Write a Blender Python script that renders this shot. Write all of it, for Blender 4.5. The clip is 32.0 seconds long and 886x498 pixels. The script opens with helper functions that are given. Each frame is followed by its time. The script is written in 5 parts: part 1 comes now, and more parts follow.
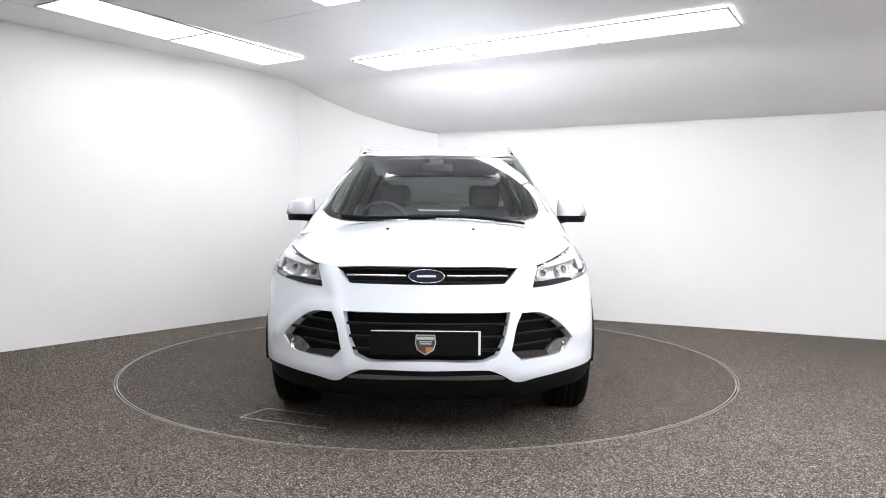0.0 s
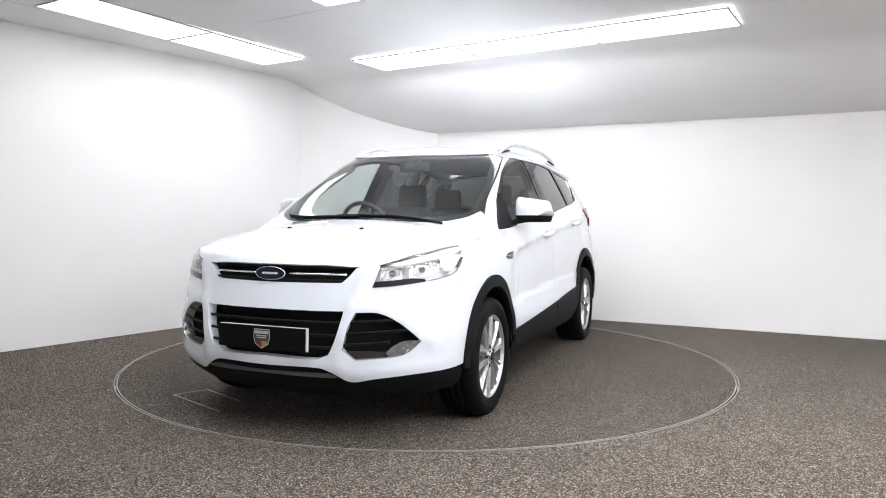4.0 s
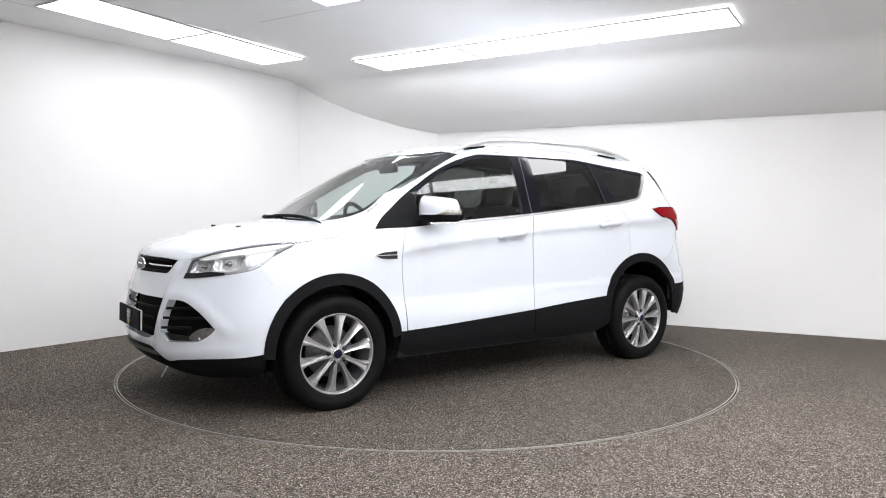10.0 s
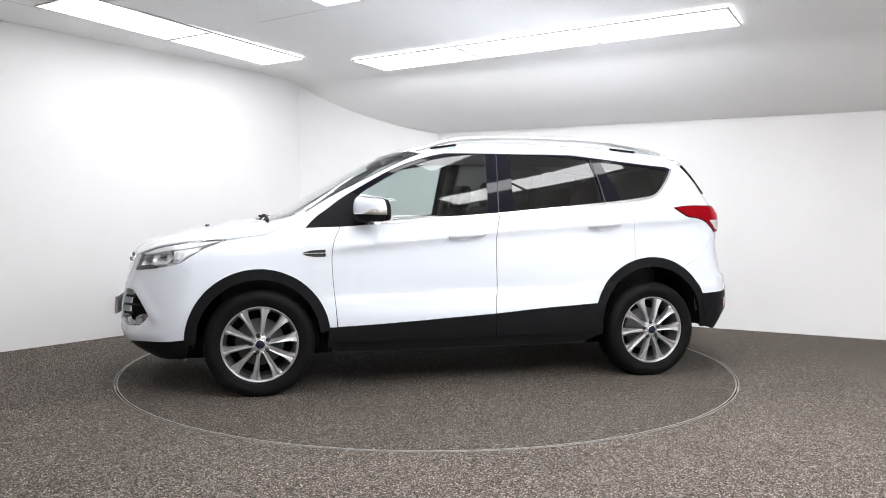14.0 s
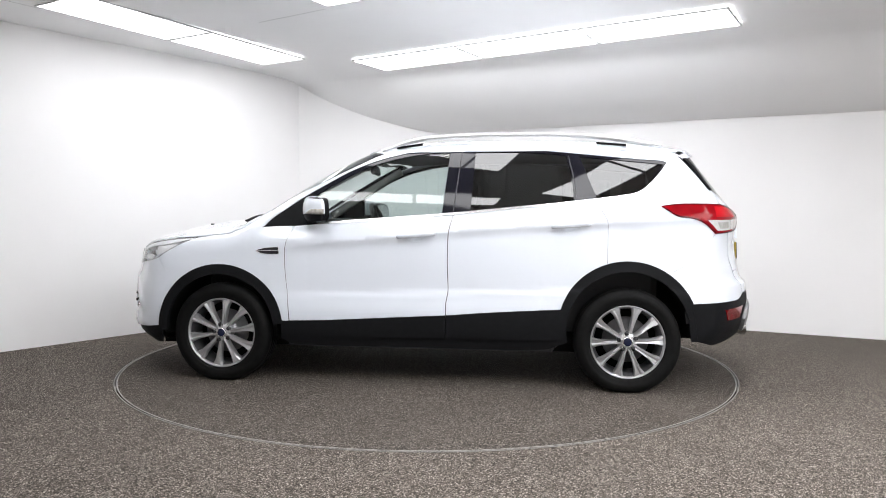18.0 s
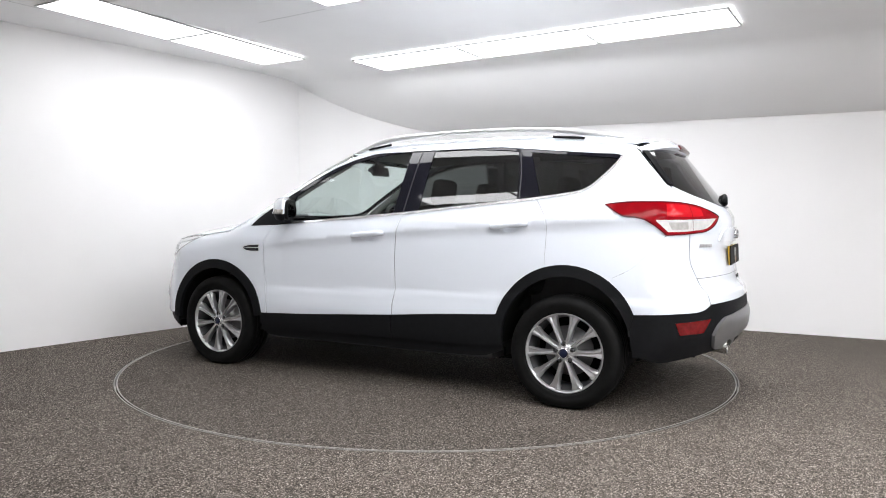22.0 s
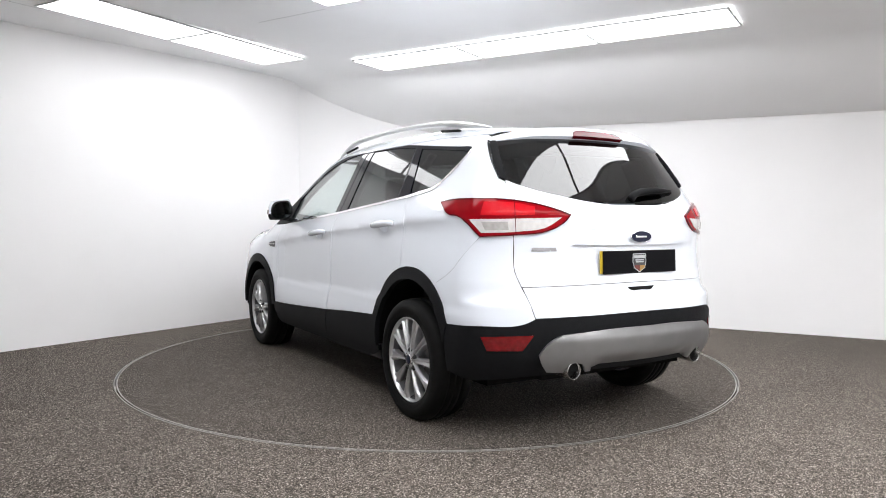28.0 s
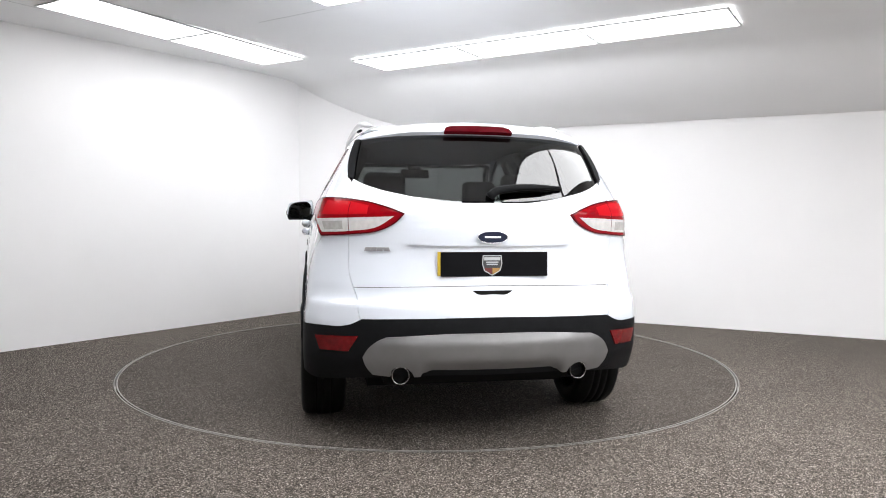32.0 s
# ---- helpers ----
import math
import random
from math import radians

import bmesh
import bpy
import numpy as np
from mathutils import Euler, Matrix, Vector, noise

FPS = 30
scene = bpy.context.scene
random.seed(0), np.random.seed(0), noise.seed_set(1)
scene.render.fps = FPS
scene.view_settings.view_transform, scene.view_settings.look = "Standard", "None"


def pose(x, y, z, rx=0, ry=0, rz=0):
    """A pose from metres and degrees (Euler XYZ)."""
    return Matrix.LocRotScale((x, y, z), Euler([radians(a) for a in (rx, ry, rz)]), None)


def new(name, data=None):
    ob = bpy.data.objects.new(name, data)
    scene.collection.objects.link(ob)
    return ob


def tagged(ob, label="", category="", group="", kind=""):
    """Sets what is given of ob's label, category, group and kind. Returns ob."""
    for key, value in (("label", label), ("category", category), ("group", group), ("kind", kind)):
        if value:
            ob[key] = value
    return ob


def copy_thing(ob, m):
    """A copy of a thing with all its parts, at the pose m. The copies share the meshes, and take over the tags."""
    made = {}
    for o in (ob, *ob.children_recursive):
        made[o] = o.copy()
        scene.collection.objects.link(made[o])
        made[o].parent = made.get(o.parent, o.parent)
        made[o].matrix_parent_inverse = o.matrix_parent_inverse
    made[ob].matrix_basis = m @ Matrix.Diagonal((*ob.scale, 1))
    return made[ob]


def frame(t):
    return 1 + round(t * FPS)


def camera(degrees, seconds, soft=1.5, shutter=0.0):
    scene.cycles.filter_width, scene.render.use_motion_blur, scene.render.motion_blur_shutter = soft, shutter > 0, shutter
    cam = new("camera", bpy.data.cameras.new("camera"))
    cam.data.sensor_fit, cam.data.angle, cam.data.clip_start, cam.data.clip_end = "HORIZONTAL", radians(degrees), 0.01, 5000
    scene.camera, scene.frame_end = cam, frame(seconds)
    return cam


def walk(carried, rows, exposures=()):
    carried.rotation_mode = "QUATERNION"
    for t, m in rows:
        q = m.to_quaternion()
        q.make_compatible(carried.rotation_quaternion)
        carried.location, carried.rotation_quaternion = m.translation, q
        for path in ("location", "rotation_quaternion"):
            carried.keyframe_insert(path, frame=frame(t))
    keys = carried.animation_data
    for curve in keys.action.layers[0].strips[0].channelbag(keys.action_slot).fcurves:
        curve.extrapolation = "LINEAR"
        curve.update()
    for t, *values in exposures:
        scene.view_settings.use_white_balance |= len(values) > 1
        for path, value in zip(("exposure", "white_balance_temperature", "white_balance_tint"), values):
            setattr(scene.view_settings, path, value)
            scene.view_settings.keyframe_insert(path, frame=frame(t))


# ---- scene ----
cam = camera(63.55, 32.0, soft=1.0)
CAM = Matrix.Translation((0, -5.613, 1.117)) @ pose(0, 0, 0, 87.431, 0, -1.060) @ pose(0, 0, 0, 0, 0, 0.3615)
walk(cam, [(0.0, CAM), (32.0, CAM)])
# ---- car body surface ----
def hermite(k, v, q):
    """Smooth curve through the knots k (rising) and values v (one row a point, or one row for all), at q."""
    k = np.asarray(k, float)
    v = np.atleast_2d(np.asarray(v, float))
    q = np.clip(np.asarray(q, float), k[0], k[-1])
    d = np.diff(v, axis=1) / np.diff(k)
    m = np.zeros_like(v)
    m[:, 0], m[:, -1] = d[:, 0], d[:, -1]
    a, b = d[:, :-1], d[:, 1:]
    w = np.diff(k)
    mid = (a * w[1:] + b * w[:-1]) / (w[1:] + w[:-1])
    lim = 2.5 * np.minimum(abs(a), abs(b))
    m[:, 1:-1] = np.where(a * b > 0, np.clip(mid, -lim, lim), 0.35 * mid)
    i = np.clip(np.searchsorted(k, q, side="right") - 1, 0, len(k) - 2)
    h = k[i + 1] - k[i]
    s = (q - k[i]) / h
    r = np.arange(len(q)) if len(v) > 1 else np.zeros(len(q), int)
    return ((1 + 2 * s) * (1 - s) ** 2 * v[r, i] + s * (1 - s) ** 2 * h * m[r, i]
            + s * s * (3 - 2 * s) * v[r, i + 1] + s * s * (s - 1) * h * m[r, i + 1])


STATIONS = (-2.3, -2.0, -1.7, -1.345, -0.9, 0.0, 0.9, 1.345, 1.65, 1.9, 2.15, 2.3)
LEVELS = {  # half widths of the body at each height, station by station
    0.15: (0.70, 0.79, 0.84, 0.86, 0.84, 0.84, 0.84, 0.86, 0.85, 0.80, 0.70, 0.62),
    0.30: (0.77, 0.85, 0.88, 0.895, 0.882, 0.88, 0.882, 0.895, 0.89, 0.86, 0.80, 0.76),
    0.48: (0.78, 0.86, 0.89, 0.91, 0.896, 0.896, 0.896, 0.91, 0.90, 0.87, 0.81, 0.77),
    0.62: (0.78, 0.86, 0.89, 0.908, 0.885, 0.880, 0.886, 0.908, 0.895, 0.865, 0.80, 0.76),
    0.80: (0.77, 0.85, 0.88, 0.892, 0.884, 0.885, 0.889, 0.895, 0.882, 0.84, 0.77, 0.72),
    0.93: (0.75, 0.825, 0.862, 0.878, 0.880, 0.884, 0.887, 0.872, 0.850, 0.80, 0.72, 0.66),
    1.02: (0.71, 0.800, 0.848, 0.866, 0.872, 0.870, 0.850, 0.840, 0.815, 0.76, 0.68, 0.62),
    1.10: (0.68, 0.785, 0.835, 0.855, 0.855, 0.842, 0.815, 0.790, 0.77, 0.72, 0.64, 0.58),
    1.20: (0.65, 0.755, 0.800, 0.812, 0.808, 0.795, 0.765, 0.74, 0.72, 0.67, 0.60, 0.54),
    1.35: (0.61, 0.696, 0.724, 0.735, 0.737, 0.727, 0.695, 0.66, 0.64, 0.60, 0.54, 0.5),
    1.50: (0.55, 0.614, 0.642, 0.655, 0.662, 0.657, 0.62, 0.58, 0.56, 0.54, 0.5, 0.46),
    1.70: (0.42, 0.48, 0.520, 0.54, 0.545, 0.54, 0.50, 0.48, 0.46, 0.44, 0.42, 0.4),
}
ZL = tuple(LEVELS)


def half_width(x, z):
    rows = np.stack([hermite(STATIONS, LEVELS[k], x) for k in ZL], 1)
    wide = hermite(ZL, rows, z)
    below = np.maximum(crease(x) - z, 0)
    fade = np.clip((x + 2.0) / 0.25, 0, 1) * np.clip((1.0 - x) / 0.25, 0, 1)
    wide = wide + fade * 0.010 * np.clip((0.635 + 0.03 * np.clip(-x, -0.9, 0.9) - z) / 0.035, 0, 1) - fade * 0.005
    return wide - fade * 0.020 * (1 - np.exp(-below / 0.022)) * np.exp(-below / 0.22)


def crease(x):
    """Height of the shoulder crease that runs along the doors."""
    return hermite((-2.2, -1.593, -1.214, -0.84, -0.172, 0.142, 0.638, 0.93, 1.3), (1.115, 1.090, 1.073, 1.048, 1.004, 0.976, 0.928, 0.888, 0.84), x)


def top_line(x, y):
    zc = hermite((-2.3, -2.0, -1.9, -1.7, -1.4, -0.9, -0.4, 0.0, 0.15, 0.32, 0.53, 0.75, 0.97, 1.2, 1.3, 1.447, 1.69, 1.84, 2.05, 2.15, 2.22, 2.3),
                 (1.50, 1.555, 1.575, 1.612, 1.648, 1.667, 1.669, 1.656, 1.646, 1.618, 1.535, 1.42, 1.29, 1.155, 1.112, 1.091, 1.052, 1.02, 0.955, 0.905, 0.855, 0.76), x)
    return zc - (0.11 + 0.04 * np.clip((x - 0.2) / 0.5, 0, 1)) * y * y


def front_line(y, z):
    xc = hermite((0.1, 0.2, 0.27, 0.36, 0.5, 0.62, 0.74, 0.83, 0.9, 1.1),
                 (1.9, 2.10, 2.21, 2.255, 2.26, 2.245, 2.215, 2.195, 2.19, 2.19), z)
    return xc - 0.30 * y ** 2 - 0.30 * y ** 4


def rear_line(y, z):
    xc = hermite((0.15, 0.27, 0.35, 0.45, 0.60, 0.66, 0.692, 0.718, 0.80, 0.95, 1.02, 1.126, 1.17, 1.25, 1.38, 1.50, 1.54, 1.58, 1.7),
                 (-2.0, -2.14, -2.20, -2.245, -2.255, -2.248, -2.243, -2.216, -2.19, -2.165, -2.168, -2.168, -2.145, -2.082, -1.98, -1.887, -1.857, -1.835, -1.80), z)
    return xc + 0.25 * y ** 2 + 0.27 * y ** 4


def smooth_max(a, b, k):
    return np.maximum(a, b) + np.maximum(k - abs(a - b), 0) ** 2 / (4 * k)


def hull(p):
    x, y, z = p[:, 0], abs(p[:, 1]), p[:, 2]
    side = (y - half_width(x, z)) * 0.92
    top = (z - top_line(x, y)) * 0.85
    a = smooth_max(side, top, 0.09)
    a = smooth_max(a, x - front_line(y, z), 0.07)
    return smooth_max(a, rear_line(y, z) - x, 0.06)


def meet(o, d, far=2.6, steps=160):
    """Where the rays o + s d first change between outside and inside of the body."""
    s = np.zeros(len(o))
    f = hull(o)
    sign = np.sign(f)
    live = np.arange(len(o))
    for _ in range(steps):
        s[live] = np.clip(s[live] + 0.85 * f * sign[live], 0, far)
        f = hull(o[live] + d[live] * s[live][:, None])
        keep = abs(f) > 2e-6
        live, f = live[keep], f[keep]
        if not len(live):
            break
    return o + d * s[:, None]


def normals(p):
    e = 0.004
    g = np.stack([hull(p + e * np.eye(3)[i]) - hull(p - e * np.eye(3)[i]) for i in range(3)], 1)
    return g / np.linalg.norm(g, axis=1, keepdims=True)


FRONT_AXIS, REAR_AXIS = 1.2, -1.2


def lay(way, uv):
    """Points of a panel's plan on the body: way S from the side (x, z), T from above (x, y), F and R round an upright axis (angle, z)."""
    uv = np.asarray(uv, float)
    a, b, o = uv[:, 0], uv[:, 1], np.zeros(len(uv))
    if way == "S":
        return meet(np.stack([a, o + 1.3, b], 1), np.tile((0.0, -1, 0), (len(uv), 1)), 1.3)
    if way == "T":
        return meet(np.stack([a, b, o + 2.0], 1), np.tile((0.0, 0, -1), (len(uv), 1)), 1.9)
    s = 1 if way == "F" else -1
    return meet(np.stack([o + s * 1.2, o, b], 1), np.stack([s * np.cos(a), np.sin(a), o], 1), 1.5)

# ---- world, lights ----
world = bpy.data.worlds.new("world")
scene.world = world
world.use_nodes = True
world.node_tree.nodes["Background"].inputs[0].default_value = (0.9, 0.95, 1.0, 1)
world.node_tree.nodes["Background"].inputs[1].default_value = 0.05
scene.view_settings.exposure = 0.0
PANEL_LIGHT = {"back": 10.8, "left": 6.4, "front": 9.8, "right": 10.0, "camera": 10.5, "side": 19.0}   # by row, tuned to balance the room; camera and side are added fill


# ---- materials ----
def material(name, colour, rough=0.5, metal=0.0, coat=0.0, specular=0.5, bump=0.0, bump_scale=200.0, vary=0.0, vary_scale=3.0):
    m = bpy.data.materials.new(name)
    m.use_nodes = True
    nt = m.node_tree
    b = nt.nodes["Principled BSDF"]
    b.inputs["Base Color"].default_value = (*colour, 1)
    b.inputs["Roughness"].default_value = rough
    b.inputs["Metallic"].default_value = metal
    b.inputs["Coat Weight"].default_value = coat
    b.inputs["Coat Roughness"].default_value = 0.03
    b.inputs["Specular IOR Level"].default_value = specular
    co = nt.nodes.new("ShaderNodeTexCoord")
    if vary:
        n = nt.nodes.new("ShaderNodeTexNoise")
        n.inputs["Scale"].default_value = vary_scale
        n.inputs["Detail"].default_value = 6
        nt.links.new(co.outputs["Object"], n.inputs["Vector"])
        r = nt.nodes.new("ShaderNodeValToRGB")
        r.color_ramp.elements[0].position, r.color_ramp.elements[1].position = 0.3, 0.7
        r.color_ramp.elements[0].color = (*[c * (1 - vary) for c in colour], 1)
        r.color_ramp.elements[1].color = (*[min(1, c * (1 + vary)) for c in colour], 1)
        nt.links.new(n.outputs["Fac"], r.inputs["Fac"])
        nt.links.new(r.outputs["Color"], b.inputs["Base Color"])
    if bump:
        n = nt.nodes.new("ShaderNodeTexNoise")
        n.inputs["Scale"].default_value = bump_scale
        n.inputs["Detail"].default_value = 3
        nt.links.new(co.outputs["Object"], n.inputs["Vector"])
        u = nt.nodes.new("ShaderNodeBump")
        u.inputs["Strength"].default_value = bump
        u.inputs["Distance"].default_value = 0.002
        nt.links.new(n.outputs["Fac"], u.inputs["Height"])
        nt.links.new(u.outputs["Normal"], b.inputs["Normal"])
    return m


def glow(name, colour, strength):
    m = bpy.data.materials.new(name)
    m.use_nodes = True
    nt = m.node_tree
    nt.nodes.clear()
    e = nt.nodes.new("ShaderNodeEmission")
    e.inputs[0].default_value = (*colour, 1)
    e.inputs[1].default_value = strength
    nt.links.new(e.outputs[0], nt.nodes.new("ShaderNodeOutputMaterial").inputs[0])
    return m


def glass(name, tint, gloss=0.06, rough=0.0):
    """Thin tinted pane: what lies behind it through the tint, with a clear reflection on top."""
    m = bpy.data.materials.new(name)
    m.use_nodes = True
    nt = m.node_tree
    nt.nodes.clear()
    t = nt.nodes.new("ShaderNodeBsdfTransparent")
    t.inputs[0].default_value = (*tint, 1)
    g = nt.nodes.new("ShaderNodeBsdfGlossy")
    g.inputs["Color"].default_value = (1, 1, 1, 1)
    g.inputs["Roughness"].default_value = rough
    lw = nt.nodes.new("ShaderNodeLayerWeight")
    lw.inputs["Blend"].default_value = 0.5
    pw = nt.nodes.new("ShaderNodeMath")
    pw.operation = "POWER"
    pw.inputs[1].default_value = 5.0
    nt.links.new(lw.outputs["Facing"], pw.inputs[0])
    f = nt.nodes.new("ShaderNodeMath")
    f.operation = "MULTIPLY_ADD"
    f.inputs[1].default_value, f.inputs[2].default_value = 1 - gloss, gloss
    nt.links.new(pw.outputs[0], f.inputs[0])
    x = nt.nodes.new("ShaderNodeMixShader")
    nt.links.new(f.outputs[0], x.inputs[0])
    nt.links.new(t.outputs[0], x.inputs[1])
    nt.links.new(g.outputs[0], x.inputs[2])
    nt.links.new(x.outputs[0], nt.nodes.new("ShaderNodeOutputMaterial").inputs[0])
    return m


def floor_material(name, tone):
    """Resin-bound quartz: fine grains of brown, grey and cream, with soft large stains."""
    m = material(name, (0.1, 0.09, 0.08), 0.8, specular=0.08)
    nt = m.node_tree
    b = nt.nodes["Principled BSDF"]
    co = nt.nodes.new("ShaderNodeTexCoord")
    v = nt.nodes.new("ShaderNodeTexVoronoi")
    v.inputs["Scale"].default_value = 220
    nt.links.new(co.outputs["Object"], v.inputs["Vector"])
    sep = nt.nodes.new("ShaderNodeSeparateColor")
    nt.links.new(v.outputs["Color"], sep.inputs[0])
    r = nt.nodes.new("ShaderNodeValToRGB")
    e = r.color_ramp.elements
    e[0].position, e[0].color = 0.0, (0.022, 0.018, 0.015, 1)
    e[1].position, e[1].color = 1.0, (0.50, 0.455, 0.41, 1)
    for p, c in ((0.3, (0.037, 0.031, 0.026, 1)), (0.6, (0.087, 0.074, 0.063, 1)), (0.85, (0.19, 0.166, 0.145, 1)), (0.95, (0.32, 0.285, 0.252, 1))):
        e.new(p).color = c
    nt.links.new(sep.outputs[0], r.inputs["Fac"])
    n = nt.nodes.new("ShaderNodeTexNoise")
    n.inputs["Scale"].default_value = 1.3
    n.inputs["Detail"].default_value = 7
    nt.links.new(co.outputs["Object"], n.inputs["Vector"])
    k = nt.nodes.new("ShaderNodeMapRange")
    k.inputs["To Min"].default_value, k.inputs["To Max"].default_value = 0.78 * tone, 1.18 * tone
    nt.links.new(n.outputs["Fac"], k.inputs["Value"])
    x = nt.nodes.new("ShaderNodeVectorMath")
    x.operation = "SCALE"
    nt.links.new(r.outputs["Color"], x.inputs[0])
    nt.links.new(k.outputs[0], x.inputs["Scale"])
    nt.links.new(x.outputs[0], b.inputs["Base Color"])
    u = nt.nodes.new("ShaderNodeBump")
    u.inputs["Strength"].default_value = 0.35
    u.inputs["Distance"].default_value = 0.002
    nt.links.new(sep.outputs[1], u.inputs["Height"])
    nt.links.new(u.outputs["Normal"], b.inputs["Normal"])
    return m


WALL = material("wall_paint", (0.925, 0.92, 0.92), 0.55, specular=0.25, bump=0.08, bump_scale=60, vary=0.015, vary_scale=1.5)
CEIL = material("ceiling_paint", (0.93, 0.93, 0.93), 0.7, specular=0.2, bump=0.06, bump_scale=80, vary=0.02, vary_scale=1.2)
FLOOR = floor_material("quartz_floor", 1.14)
DISC = floor_material("quartz_disc", 0.91)
EDGE = material("edge_trim", (0.36, 0.35, 0.33), 0.5, 0.4)
CHALK = material("floor_tape", (0.30, 0.285, 0.265), 0.7, vary=0.3, vary_scale=40)
PANEL = {k: glow("panel_light_" + k, (0.98, 0.98, 1.0), v) for k, v in PANEL_LIGHT.items()}
WHITE_FRAME = material("panel_frame", (0.62, 0.62, 0.62), 0.5)


def mesh_object(name, verts, faces, mat, smooth=False):
    me = bpy.data.meshes.new(name)
    me.from_pydata([tuple(v) for v in verts], [], faces)
    me.materials.append(mat)
    if smooth:
        me.shade_smooth()
    me.update()
    return new(name, me)


# ---- the booth ----
CORNERS = [(-4.7, -1.45), (-1.53, 2.78), (0.09, 3.05), (6.2, -0.11), (6.0, -4.6), (3.4, -6.6), (-3.4, -6.6), (-5.2, -4.6)]
WALL_NAMES = ["wall_west", "wall_north", "wall_east", "wall_southeast", "wall_camera_east", "wall_south", "wall_camera_west", "wall_southwest"]
HEIGHT, LOW = 2.66, 2.12
CN, CD = Vector((0.459, 0.888)), 2.75   # normal and offset of the lower wall, towards which the ceiling bends down


def ceiling_height(x, y):
    d = CD - (x * CN.x + y * CN.y)
    return float(hermite((-0.3, 0.0, 0.11, 0.31, 0.52, 0.71, 0.865, 0.98, 1.10, 3.0), (2.06, 2.12, 2.145, 2.21, 2.30, 2.41, 2.52, 2.625, HEIGHT, HEIGHT), [d])[0])


def build_walls():
    n = len(CORNERS)
    for i in range(n):
        a, b = Vector(CORNERS[i]), Vector(CORNERS[(i + 1) % n])
        d = (b - a)
        out = Vector((-d.y, d.x)).normalized() * 0.12
        steps = 24
        verts, faces = [], []
        for k in range(steps + 1):
            p = a + d * (k / steps)
            h = ceiling_height(p.x, p.y) + 0.05
            for q in (p, p + out):
                verts += [(q.x, q.y, -0.05), (q.x, q.y, h)]
        for k in range(steps):
            s = 4 * k
            faces += [(s, s + 1, s + 5, s + 4), (s + 2, s + 6, s + 7, s + 3), (s + 1, s + 3, s + 7, s + 5)]
        faces += [(0, 2, 3, 1), (4 * steps, 4 * steps + 1, 4 * steps + 3, 4 * steps + 2)]
        w = mesh_object(WALL_NAMES[i], verts, faces, WALL)
        tagged(w, "plain matt white painted wall of the photo booth", "wall", kind="structure")


def build_ceiling():
    verts, faces = [], []
    along = Vector((CN.y, -CN.x))
    base = CN * CD
    us = [-9 + 0.5 * i for i in range(37)]
    ds = [-0.3, -0.15, 0.0, 0.06, 0.11, 0.2, 0.31, 0.41, 0.52, 0.61, 0.71, 0.79, 0.865, 0.92, 0.98, 1.03, 1.10, 1.3, 2, 4, 7, 10, 13]
    for u in us:
        for d in ds:
            p = base + along * u - CN * d
            verts.append((p.x, p.y, ceiling_height(p.x, p.y)))
    m = len(ds)
    for i in range(len(us) - 1):
        for j in range(m - 1):
            faces.append((i * m + j, i * m + j + 1, (i + 1) * m + j + 1, (i + 1) * m + j))
    c = mesh_object("ceiling", verts, faces, CEIL, True)
    tagged(c, "white plastered ceiling curving down to the lower wall", "ceiling", kind="structure")
    s = c.modifiers.new("thickness", "SOLIDIFY")
    s.thickness, s.offset = 0.06, 1


def ring_mesh(r0, r1, z0, z1, n=192):
    verts, faces = [], []
    for i in range(n):
        a = 2 * math.pi * i / n
        verts += [(r0 * math.cos(a), r0 * math.sin(a), z0), (r1 * math.cos(a), r1 * math.sin(a), z1)]
    for i in range(n):
        j = (i + 1) % n
        faces.append((2 * i, 2 * i + 1, 2 * j + 1, 2 * j))
    return verts, faces


RADIUS = 2.252


def build_floor():
    v, f = ring_mesh(RADIUS + 0.014, 12, 0, 0)
    tagged(mesh_object("floor", v, f, FLOOR), "brown-grey speckled resin quartz floor", "floor", kind="structure")
    v, f = ring_mesh(RADIUS - 0.1, RADIUS + 0.02, -0.05, -0.05)
    v2, f2 = ring_mesh(RADIUS + 0.012, RADIUS + 0.012, -0.05, 0.001)
    v3, f3 = ring_mesh(RADIUS + 0.010, RADIUS + 0.016, 0.003, 0.003)
    f += [tuple(i + len(v) for i in q) for q in f2]
    v += v2
    f += [tuple(i + len(v) for i in q) for q in f3]
    v += v3
    tagged(mesh_object("floor_trim", v, f, EDGE), "thin metal edging ring set into the floor", "floor trim", kind="structure")


def slab(bm, x0, x1, y0, y1, z0, z1):
    r = bmesh.ops.create_cube(bm, size=1)["verts"]
    for q in r:
        q.co = Vector(((x0 + x1) / 2 + q.co.x * (x1 - x0), (y0 + y1) / 2 + q.co.y * (y1 - y0), (z0 + z1) / 2 + q.co.z * (z1 - z0)))
    return r


def part(name, bm, mat, parent, label="", smooth=False):
    me = bpy.data.meshes.new(name)
    bm.to_mesh(me)
    bm.free()
    me.materials.append(mat)
    if smooth:
        me.shade_smooth()
    ob = new(name, me)
    ob.parent = parent
    if label:
        ob["label"] = label
    return ob


